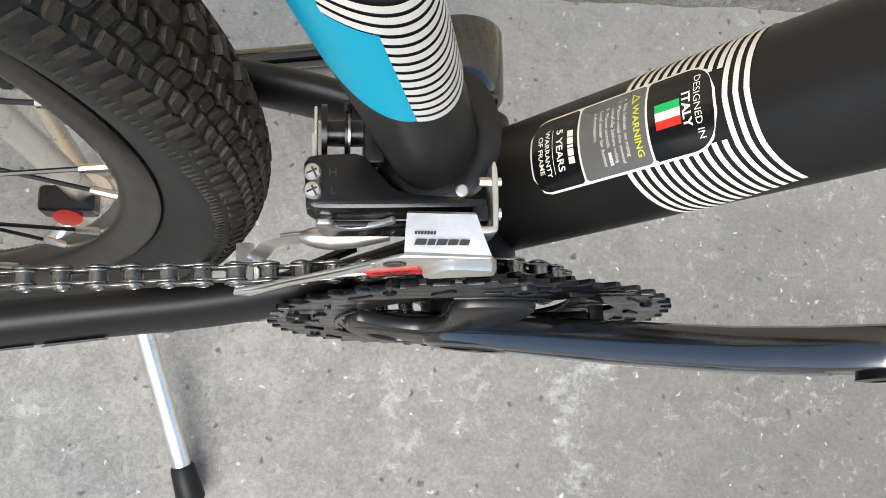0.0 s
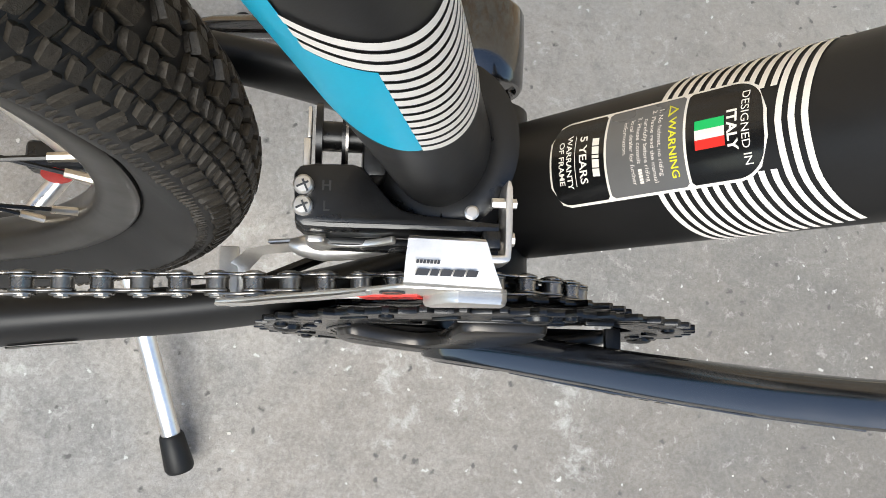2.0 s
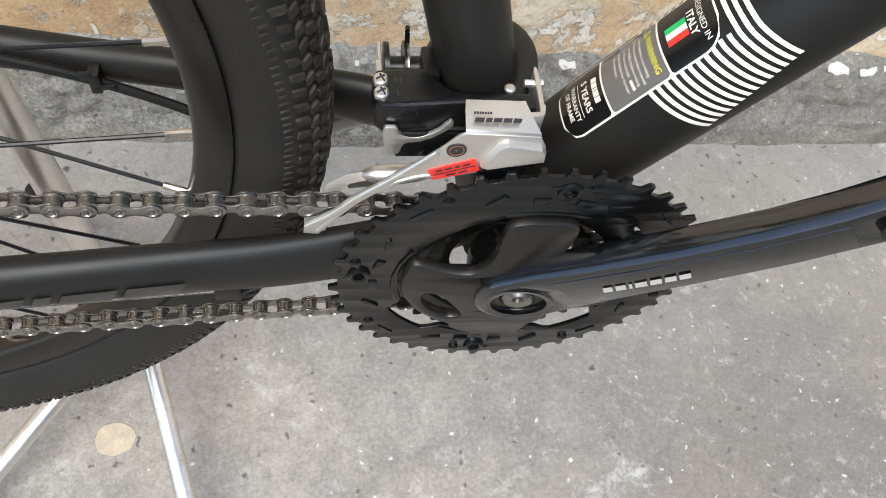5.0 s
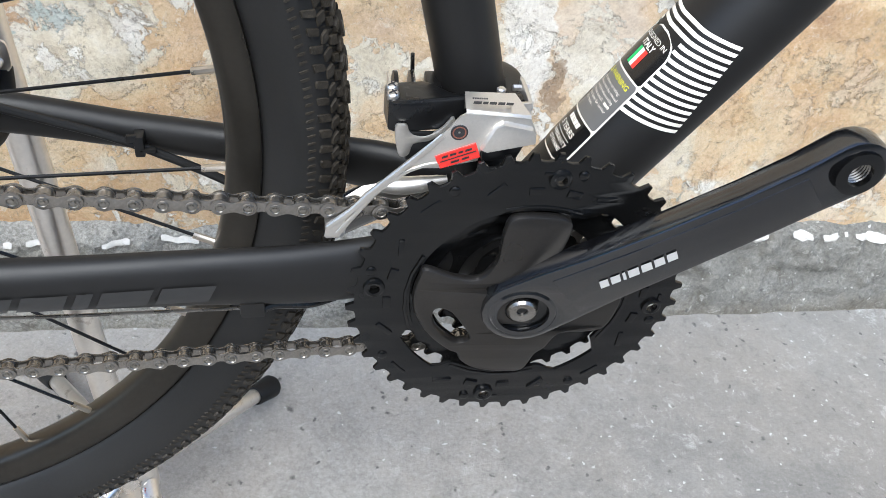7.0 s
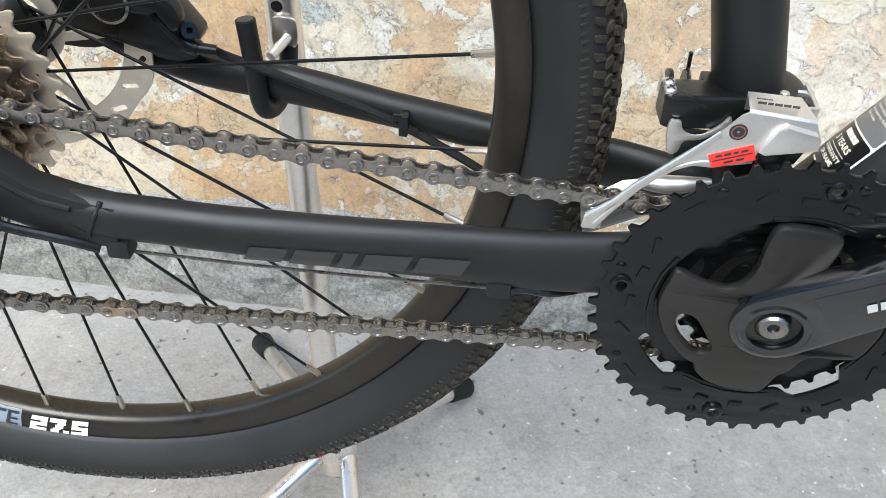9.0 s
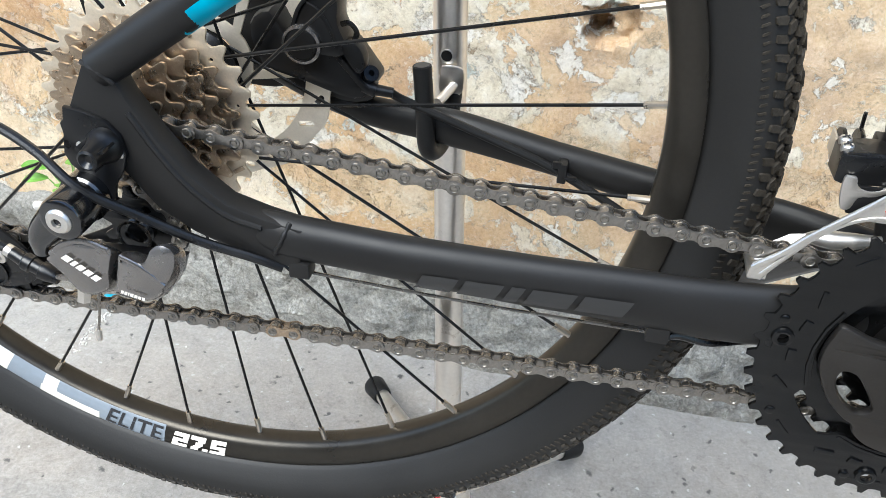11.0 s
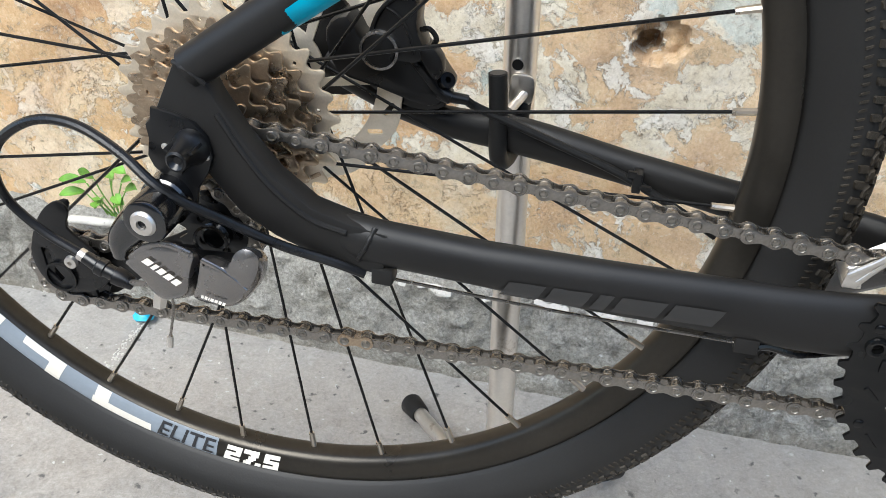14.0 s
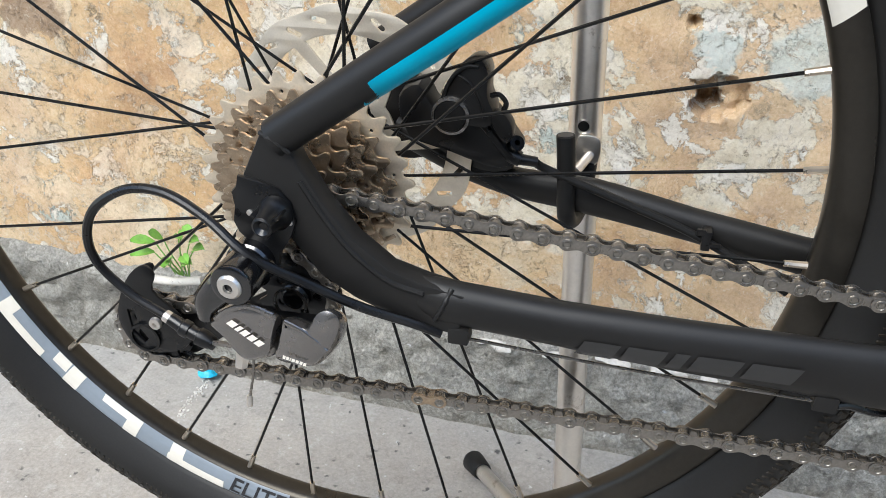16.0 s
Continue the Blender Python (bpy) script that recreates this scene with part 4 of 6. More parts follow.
rim_band(-158.0, -98.4, 0.2742, 0.2892, DECALGREY)
for a0, a1, r0, r1 in ((-118.4, -108.8, 0.2825, 0.2892), (-118.4, -116.1, 0.2742, 0.2825), (-126.3, -123.9, 0.2742, 0.2892), (-131.2, -126.3, 0.2742, 0.2788), (-137.6, -135.0, 0.2742, 0.2892), (-140.6, -137.9, 0.2742, 0.2818),
                       (-149.2, -142.0, 0.2815, 0.2892), (-151.6, -149.2, 0.2742, 0.2892), (-157.6, -154.2, 0.2790, 0.2892)):
    bm = panel(0, 1, 0, 1, max(3, int((a1 - a0) / 1.2)), 10)
    part("decal_block", laid(bm, lambda u, v: on_rim(a0 + (a1 - a0) * u, 0.284)(0.0012 * (v - 0.5), 0.284 - (r0 + (r1 - r0) * v)) + Vector((0, -0.0003, 0))), DECALCREAM, rim)
for a0, a1, m in ((22.6, 27.0, DECALCREAM), (27.4, 38.0, DECALGREY)):
    rim_band(a0, a1, 0.2742, 0.2892, m, 0.006)
part("decal_word", laid(letters("ELITE", 0.0170, bold=0.0002), lambda u, v: on_rim(-103.3, 0.2818)(1.12 * u + 0.12 * v, v) + Vector((0, -0.0009, 0))), DARKINK, rim)


def stroke_digits(rows, cell_w, cell_h):
    """Heavy digits out of blocks on a grid: each row of text is a row of cells, filled where it has a mark."""
    bm = bmesh.new()
    top = len(rows) * cell_h / 2
    half = len(rows[0]) * cell_w / 2
    for r, row in enumerate(rows):
        start = None
        for k, ch in enumerate(row + " "):
            if ch != " " and start is None:
                start = k
            if ch == " " and start is not None:
                x0, x1, z1, z0 = start * cell_w - half, k * cell_w - half, top - r * cell_h, top - (r + 1) * cell_h
                n = k - start
                low = [bm.verts.new((x0 + (x1 - x0) * i / n, z0, 0)) for i in range(n + 1)]
                high = [bm.verts.new((x0 + (x1 - x0) * i / n, z1, 0)) for i in range(n + 1)]
                for i in range(n):
                    bm.faces.new((low[i], low[i + 1], high[i + 1], high[i]))
                start = None
    return bm


SIZE_MARK = ["######## ########   ########", "######## ########   ########", "     ###     ####   ###     ", "########    ####    ########", "########    ####    ########", "###        ####          ###", "########  ####  ### ########", "########  ####  ### ########"]
part("decal_word", laid(stroke_digits(SIZE_MARK, 0.00148, 0.00152), lambda u, v: on_rim(-92.8, 0.2818)(u + 0.2 * v, v) + Vector((0, -0.0006, 0))), WHITE, rim)

# ---- crankset ----
PITCH = 0.0124
RINGS = [(44, -0.0560, 0.0575), (32, -0.0495, 0.0455), (22, -0.0425, 0.0300)]
WINDOWS = ((-162, -122), (-70, -36), (20, 62))


def ring_bore():
    """The inner edge of the large ring: wider where it frames the windows of the spider."""
    pts = []
    for a in range(-180, 180, 3):
        wide = max(min(1.0, (a - lo) / 6, (hi - a) / 6) if lo < a < hi else 0.0 for lo, hi in WINDOWS)
        r = 0.0562 + 0.0090 * wide
        pts.append((BB.x + r * math.cos(radians(a)), BB.z + r * math.sin(radians(a))))
    return pts


BOLTS = (-7.3, 82.7, 172.7, 262.7)
FACE = RINGS[0][1] - 0.0012
chainring = None
for n, y, inner in RINGS:
    r = PITCH / 2 / math.sin(math.pi / n)
    outline = [gear(n, r - 0.0030, r + 0.0017, BB.x, BB.z, 2.9, 0.72)]
    holes = [disc(BB.x, BB.z, inner, 60)]
    if chainring is None:
        holes = [ring_bore()] + [disc(BB.x + 0.0752 * math.cos(radians(a)), BB.z + 0.0752 * math.sin(radians(a)), 0.0028, 12) for a in BOLTS]
    ob = part("chainring", plate(outline + holes, y - 0.0012, y + 0.0012, 0.0004), DARKSTEEL, bicycle, "blackened steel chainring with 44 teeth" if chainring is None else "")
    chainring = chainring or ob


def on_ring(r, a):
    """A place on the street side of the large ring."""
    return Vector((BB.x + r * math.cos(radians(a)), FACE, BB.z + r * math.sin(radians(a))))


def on_ring_tile(r0, r1, a0, a1):
    return arc(BB.x, BB.z, r1, a0, a1, 4) + arc(BB.x, BB.z, r0, a1, a0, 4)


for a in BOLTS:
    x, z = on_ring(0.0752, a).x, on_ring(0.0752, a).z
    part("bolt_collar", lathe([(0.0029, FACE + 0.0004), (0.0056, FACE + 0.0004), (0.0052, FACE - 0.0014), (0.0040, FACE - 0.0020), (0.0029, FACE - 0.0016)], (x, 0, z), (0, 1, 0), 20, closed=True), DARKSTEEL, chainring)
    for side in (-1, 1):
        part("stamped_rib", plate([on_ring_tile(0.0660, 0.0700, a + side * 8 - 3, a + side * 8 + 3)], FACE - 0.0010, FACE + 0.0006, 0.0005), DARKSTEEL, chainring)
for k in range(8):
    a = 45 * k + 16
    part("shift_ramp", block((-0.0052, -0.0010, -0.0014), (0.0052, 0.0010, 0.0014), 0.0007, m=Matrix.Translation(on_ring(0.0712, a)) @ pose(0, 0, 0, 0, -a + 62, 0)), DARKSTEEL, chainring)
    part("rivet", lathe([(0.0027, -0.0004), (0.0026, 0.0008), (0.0018, 0.0014), (0.0004, 0.0015)], on_ring(0.0790, a + 14), (0, -1, 0), 12), DARKSTEEL, chainring)
    part("stamped_rib", plate([on_ring_tile(0.0770, 0.0785, a + 20, a + 28)], FACE - 0.0007, FACE + 0.0006, 0.0004), DARKSTEEL, chainring)
for a0, a1 in ((66, 104), (150, 198), (238, 286), (-34, 18)):
    part("inner_lip", plate([on_ring_tile(0.0580, 0.0597, a0, a1)], FACE - 0.0008, FACE + 0.0006, 0.0005), DARKSTEEL, chainring)

SPIDER = ((66, 0.026), (65.5, 0.042), (70, 0.0545), (86, 0.0552), (101, 0.0550), (108, 0.0467), (118, 0.0342), (140, 0.0302), (151.5, 0.0400), (154.8, 0.0550), (163, 0.0556), (171, 0.0556), (180, 0.0550), (189, 0.0535), (206, 0.0505), (223, 0.0480), (231, 0.0466),
          (237, 0.0500), (247, 0.0525), (258, 0.0532), (269, 0.0535), (280, 0.0532), (290, 0.0406), (299, 0.0380), (318, 0.0330), (330, 0.0464), (337, 0.0545), (352, 0.0552), (362, 0.0552), (374, 0.0540), (381, 0.0420), (394, 0.0300), (410, 0.0260))
EYE_HOLE = ((183, 0.0430), (186, 0.0360), (208, 0.0315), (224, 0.0335), (221, 0.0405), (206, 0.0440), (192, 0.0452))


def polar_outline(pairs):
    return rounded([(BB.x + r * math.cos(radians(a)), BB.z + r * math.sin(radians(a))) for a, r in pairs], 4)


def dished(bm, lift, r0=0.060):
    """Brings the middle of a plate towards the street."""
    for v in bm.verts:
        r = math.hypot(v.co.x - BB.x, v.co.z - BB.z)
        v.co.y -= lift * max(0.0, 1 - r / r0) ** 0.8
    return bm


spider = part("spider", dished(plate([polar_outline(SPIDER), polar_outline(EYE_HOLE), disc(BB.x, BB.z, 0.008)], -0.0600, -0.0540, 0.0020), 0.008), SATINALLOY, bicycle, "dark satin crank spider with four arms")
part("axle_boss", lathe([(0.010, -0.036), (0.020, -0.038), (0.022, -0.046), (0.020, -0.058)], BB), DARKSTEEL, bicycle)

PEDAL = Vector((0.1285, 0, 0.5370))
ARMD = (PEDAL - BB).normalized()
ARMN = Vector((-ARMD.z, 0, ARMD.x))
ARML = (PEDAL - BB).length


def crank_outline(grow=0.0):
    up = [(0.000, 0.0215), (0.020, 0.0202), (0.045, 0.0176), (0.080, 0.0158), (0.120, 0.0147), (0.145, 0.0145), (ARML, 0.0155)]
    pts = [(u, w + grow) for u, w in up]
    pts += [(ARML + (0.0155 + grow) * math.cos(radians(a)), (0.0155 + grow) * math.sin(radians(a))) for a in range(72, -90, -18)]
    pts += [(u, -w - grow) for u, w in up[::-1]]
    pts += [((0.0215 + grow) * math.cos(radians(a)), (0.0215 + grow) * math.sin(radians(a))) for a in range(-108, -270, -18)]
    return [(BB.x + (ARMD * u + ARMN * v).x, BB.z + (ARMD * u + ARMN * v).z) for u, v in pts]


LEAN = ((-0.03, -0.0035), (0.0, 0.0002), (0.03, 0.0036), (0.06, 0.0082), (0.09, 0.0128), (0.12, 0.0168), (0.15, 0.0196), (0.20, 0.0225))


def lean_out(u):
    """How far the arm stands out at u metres from the bottom bracket."""
    for (a, p), (b, q) in zip(LEAN, LEAN[1:]):
        if a <= u <= b:
            return p + (q - p) * (u - a) / (b - a)
    return 0.0


def swept_back(bm):
    for v in bm.verts:
        u = (v.co - BB).dot(ARMD)
        v.co.y -= lean_out(u) + (0.0018 * min(1, max(0, u / 0.06)) if v.co.y < -0.066 else 0)
    return bm


crank_arm = part("crank_arm", swept_back(plate([crank_outline(), disc(PEDAL.x, PEDAL.z, 0.0072, 20), disc(BB.x, BB.z, 0.0140, 32)], -0.0700, -0.0560, 0.0036)), ALLOY, bicycle, "glossy black forged crank arm")
part("raised_face", swept_back(plate([[(BB.x + (ARMD * u + ARMN * v).x, BB.z + (ARMD * u + ARMN * v).z) for u, v in ((0.024, 0.0140), (0.060, 0.0120), (0.110, 0.0106), (0.146, 0.0100), (0.146, -0.0100), (0.110, -0.0106), (0.060, -0.0120), (0.024, -0.0140))]], -0.0706, -0.0692, 0.0005)), ALLOY, crank_arm)
part("collar", swept_back(lathe([(0.0132, -0.0702), (0.0158, -0.0706), (0.0170, -0.0697), (0.0132, -0.0680)], BB, seg=40, closed=True)), ALLOY, crank_arm)
part("hub_floor", swept_back(lathe([(0.0141, -0.0655), (0.0141, -0.0668), (0.0125, -0.0672), (0.0110, -0.0668), (0.0098, -0.0662), (0.0070, -0.0660)], BB, seg=36)), DARKSTEEL, crank_arm)
part("crank_bolt", swept_back(lathe([(0.0028, -0.0652), (0.0030, -0.0682), (0.0066, -0.0690), (0.0078, -0.0676), (0.0078, -0.0652)], BB, seg=24, closed=True)), STEEL, crank_arm, "silver hexagon socket bolt")
part("bolt_floor", swept_back(lathe([(0.0030, -0.0672), (0.0030, -0.0664)], BB, seg=12)), DARKSTEEL, crank_arm)
part("pedal_bush", lathe([(0.0058, -0.0800), (0.0072, -0.0800), (0.0108, -0.0944), (0.0072, -0.0950), (0.0058, -0.0950)], PEDAL, seg=28, closed=True), DARKSTEEL, crank_arm)
for k in range(7):
    part("thread", lathe([(0.0060, 0), (0.0052, 0.0006), (0.0060, 0.0012)], (PEDAL.x, -0.0920 + 0.0016 * k, PEDAL.z), seg=20, closed=True), STEEL, crank_arm)


def on_arm(u0, v0):
    def where(u, v):
        p = BB + ARMD * (u0 + u) + ARMN * (v0 + v)
        return Vector((p.x, -0.0713 - lean_out(u0 + u) - 0.0018 * min(1, (u0 + u) / 0.06), p.z))
    return where


part("print", laid(finer(bars([0.0044, 0.0048, 0.0015, 0.0054, 0.0052, 0.0050, 0.0050], 0.0050, 0.25, 0.26), 2), on_arm(0.0615, 0.0000)), LOGOGREY, crank_arm, "pale grey block print")
part("chain_pin", block((0.0440, -0.0735, 0.4703), (0.0500, -0.0570, 0.4735), 0.0006), PLASTIC, chainring)

# the other crank arm
FARD = -ARMD
bm = lathe([(0.0110, 0.037), (0.0110, 0.0485), (0.0165, 0.0490), (0.0178, 0.0465), (0.0195, 0.0465), (0.0205, 0.0480), (0.0212, 0.0640), (0.0212, 0.0800), (0.0202, 0.0822), (0.0170, 0.0830)], (BB.x, 0, BB.z), seg=36)
far_arm = part("crank_arm", bm, ALLOY, bicycle, "glossy black crank arm on the far side")
bm = bmesh.new()
sweep([Vector((BB.x, 0.074, BB.z)) + FARD * u + Vector((0, 0.036 * u / 0.17, 0)) for u in (0, 0.05, 0.10, 0.15, 0.18)], [(0.0165, 0.008), (0.0160, 0.0075), (0.0155, 0.007), (0.016, 0.007), (0.010, 0.005)], 14, bm)
part("blade", bm, ALLOY, far_arm)

# ---- chain ----
RA = PITCH / 2 / math.sin(math.pi / 22)
RB = PITCH / 2 / math.sin(math.pi / 11)
GUIDE, TENSION = Vector((-0.4120, 0, 0.4500)), Vector((-0.5075, 0, 0.4085))
WHEELS = [(BB.x, BB.z, RA, 1, -0.0425), (AX.x, AX.z, 0.0142, 1, -0.0600), (GUIDE.x, GUIDE.z, RB * 0.98, -1, -0.0600), (TENSION.x, TENSION.z, RB * 0.98, 1, -0.0600)]


def chain_path():
    """Points round the four wheels, a step apart, from tangent to tangent."""
    legs = []
    for (x0, z0, r0, s0, y0), (x1, z1, r1, s1, y1) in zip(WHEELS, WHEELS[1:] + WHEELS[:1]):
        dx, dz = x1 - x0, z1 - z0
        d = math.hypot(dx, dz)
        base = math.atan2(dz, dx)
        off = math.acos(max(-1, min(1, (s0 * r0 - s1 * r1) / d)))
        a = base - off
        n = (math.cos(a), math.sin(a))
        legs.append(((x0 + s0 * r0 * n[0], y0, z0 + s0 * r0 * n[1]), (x1 + s1 * r1 * n[0], y1, z1 + s1 * r1 * n[1])))
    pts = []
    for k, (x, z, r, s, y) in enumerate(WHEELS):
        came, goes = legs[k - 1][1], legs[k][0]
        a0, a1 = math.atan2(came[2] - z, came[0] - x), math.atan2(goes[2] - z, goes[0] - x)
        turn = (a1 - a0) * s % (2 * math.pi) * s
        for i in range(41):
            a = a0 + turn * i / 40
            pts.append(Vector((x + r * math.cos(a), y, z + r * math.sin(a))))
        pts.append(Vector(legs[k][0]))
    return pts


def even_steps(pts, step):
    pts = pts + [pts[0]]
    length = [0.0]
    for a, b in zip(pts, pts[1:]):
        length.append(length[-1] + (b - a).length)
    n = 2 * round(length[-1] / step / 2)
    out, j = [], 0
    for k in range(n):
        want = length[-1] * k / n
        while length[j + 1] < want:
            j += 1
        u = (want - length[j]) / max(1e-9, length[j + 1] - length[j])
        out.append(pts[j].lerp(pts[j + 1], u))
    return out


def link_outline(r, waist):
    h = PITCH / 2
    return rounded([(-h - r, 0), (-h - 0.7 * r, -0.72 * r), (-h, -r), (-h + 0.75 * r, -0.75 * r), (0, -waist), (h - 0.75 * r, -0.75 * r), (h, -r), (h + 0.7 * r, -0.72 * r),
                    (h + r, 0), (h + 0.7 * r, 0.72 * r), (h, r), (h - 0.75 * r, 0.75 * r), (0, waist), (-h + 0.75 * r, 0.75 * r), (-h, r), (-h - 0.7 * r, 0.72 * r)], 2)


def link_mesh(outer, material=STEEL):
    bm = bmesh.new()
    out = link_outline(0.0043, 0.0025)
    for s in (-1, 1):
        y = s * (0.0034 if outer else 0.0023)
        plate([out], y - 0.00045, y + 0.00045, 0.0002, bm)
    plates = len(bm.faces)
    for s in (-1, 1):
        for x in (-PITCH / 2, PITCH / 2):
            if outer:
                lathe([(0.0028, s * 0.0037), (0.0027, s * 0.0044), (0.0022, s * 0.0046), (0.0018, s * 0.0039), (0.0012, s * 0.0039), (0.0011, s * 0.0045), (0.0002, s * 0.0046)], (x, 0, 0), seg=10, bm=bm)
    if not outer:
        for x in (-PITCH / 2, PITCH / 2):
            lathe([(0.0038, -0.0019), (0.0038, 0.0019)], (x, 0, 0), seg=14, bm=bm)
    if outer:
        bm.faces.ensure_lookup_table()
        for f in bm.faces[plates:]:
            f.material_index = 1
    me = mesh_of(bm, material, "link")
    me.materials.append(PIN)
    return me


OUTER, INNER, MASTER = link_mesh(True), link_mesh(False), link_mesh(True, SHADEWORNNICKEL)
steps = even_steps(chain_path(), PITCH)
master = min(range(0, len(steps), 2), key=lambda k: (steps[k] - Vector((-0.335, -0.055, 0.386))).length)
chain = None
for k, (a, b) in enumerate(zip(steps, steps[1:] + steps[:1])):
    along = (b - a).normalized()
    across = (Vector((0, 1, 0)) - along * along.y).normalized()
    m = Matrix.Translation((a + b) / 2) @ Matrix((along, across, along.cross(across))).transposed().to_4x4()
    if chain is None:
        chain = piece("chain", OUTER, bicycle, m, "greyish steel roller chain")
        LINK0 = m
    else:
        ob = new("master_link" if k == master else "link", MASTER if k == master else OUTER if k % 2 == 0 else INNER)
        ob.parent = chain
        ob.matrix_basis = LINK0.inverted() @ m

# ---- front derailleur ----
CAGE = [(-0.0385, 0.5400), (-0.0095, 0.5375), (-0.0065, 0.5315), (-0.0060, 0.5250), (-0.0300, 0.5210), (-0.0310, 0.5150), (-0.0480, 0.5110), (-0.0610, 0.5110), (-0.0700, 0.5035), (-0.0780, 0.4935), (-0.0870, 0.4810), (-0.0935, 0.4710), (-0.1000, 0.4720),
        (-0.0990, 0.4800), (-0.0940, 0.4835), (-0.0870, 0.4895), (-0.0810, 0.4975), (-0.0750, 0.5030), (-0.0630, 0.5150), (-0.0520, 0.5255), (-0.0460, 0.5320), (-0.0410, 0.5385)]
front_mech = part("front_derailleur", plate([CAGE], -0.0525, -0.0510, 0.0005), SILVER, bicycle, "silver front derailleur cage with a red sticker")
part("cage_lip", sweep(smooth_path([(-0.0985, -0.0525, 0.4775), (-0.0880, -0.0532, 0.4875), (-0.0770, -0.0532, 0.5000), (-0.0620, -0.0532, 0.5145), (-0.0480, -0.0528, 0.5290)], 5), [(0.0014, 0.0009)] * 21, 8), SILVER, front_mech)
part("cage_crease", sweep(smooth_path([(-0.0940, -0.0527, 0.4745), (-0.0800, -0.0529, 0.4940), (-0.0660, -0.0529, 0.5075), (-0.0560, -0.0527, 0.5125), (-0.0480, -0.0525, 0.5140)], 5), [(0.0010, 0.0006)] * 21, 8), SILVER, front_mech)
INNERCAGE = [(-0.0445, 0.4915), (-0.0615, 0.4900), (-0.0721, 0.4870), (-0.0820, 0.4820), (-0.0800, 0.4740), (-0.0584, 0.4766), (-0.0480, 0.4830)]
part("inner_cage", plate([INNERCAGE], -0.0312, -0.0298, 0.0005), SILVER, front_mech)
part("cage_bridge", block((-0.0995, -0.0512, 0.4700), (-0.0925, -0.0312, 0.4725), 0.0006), SILVER, front_mech)
# the broad top of the outer cage, folded back over the chain
bm = bmesh.new()
fold = [[(-0.0385, -0.0524, 0.5392), (-0.0092, -0.0524, 0.5366)], [(-0.0386, -0.0508, 0.5410), (-0.0094, -0.0515, 0.5385)], [(-0.0382, -0.0440, 0.5420), (-0.0120, -0.0455, 0.5405)], [(-0.0376, -0.0382, 0.5426), (-0.0145, -0.0385, 0.5420)], [(-0.0372, -0.0372, 0.5415), (-0.0148, -0.0375, 0.5410)], [(-0.0365, -0.0368, 0.5330), (-0.0155, -0.0370, 0.5330)]]
rows = [[bm.verts.new(Vector(a).lerp(Vector(b), k / 6)) for k in range(7)] for a, b in fold]
for a, b in zip(rows, rows[1:]):
    for k in range(6):
        bm.faces.new((a[k], a[k + 1], b[k + 1], b[k]))
bmesh.ops.solidify(bm, geom=bm.faces, thickness=0.0012)
top_plate = part("top_plate", bm, SILVER, front_mech)


def on_top(x0, y0):
    return lambda u, v: Vector((x0 + u, y0 + v, 0.5424 - 0.045 * (x0 + u + 0.038) + 0.12 * (y0 + v + 0.044) + 0.0011))


part("print", laid(bars([0.0036, 0.0024, 0.0032, 0.0032, 0.0032], 0.0019, 0.4, 0.30), on_top(-0.0262, -0.0480)), DARKINK, top_plate, "dark block print")
part("print", laid(bars([0.0008] * 7, 0.0011, 0.2, 0.2), on_top(-0.0318, -0.0450)), DARKINK, top_plate)
part("boss", plate([[(-0.0310, 0.5225), (-0.0255, 0.5345), (-0.0220, 0.5365), (-0.0085, 0.5335), (-0.0065, 0.5310), (-0.0062, 0.5258), (-0.0280, 0.5212)]], -0.0562, -0.0505, 0.0016), SILVER, front_mech)
part("boss_foot", plate([[(-0.0300, 0.5215), (-0.0100, 0.5235), (-0.0130, 0.5160), (-0.0290, 0.5140)]], -0.0520, -0.0400, 0.001), PLASTIC, front_mech)
part("sticker", plate([[(-0.0510, 0.5178), (-0.0330, 0.5250), (-0.0302, 0.5176), (-0.0480, 0.5114)]], -0.0531, -0.0524), RED, front_mech, "red sticker with dark marks")
part("print", laid(bars([0.0028, 0.0030, 0.0022, 0.0030], 0.0011, 0.3, 0.9), face_xz(-0.0412, -0.0533, 0.5198, 20)), DARKINK, front_mech)
part("print", laid(bars([0.0040, 0.0034], 0.0010, 0.3, 1.2), face_xz(-0.0395, -0.0533, 0.5163, 20)), DARKINK, front_mech)
part("print", laid(panel(-0.0085, 0.0085, -0.0003, 0.0003), face_xz(-0.0405, -0.0533, 0.5180, 21)), DARKINK, front_mech)
part("emblem", lathe([(0.0006, -0.0530), (0.0039, -0.0530), (0.0039, -0.0524), (0.0006, -0.0524)], (-0.0410, 0, 0.5305), seg=24, closed=True), DARKINK, front_mech)
part("emblem", lathe([(0.0026, -0.0532), (0.0031, -0.0532), (0.0031, -0.0528), (0.0026, -0.0528)], (-0.0410, 0, 0.5305), seg=20, closed=True), BROWNINK, front_mech)
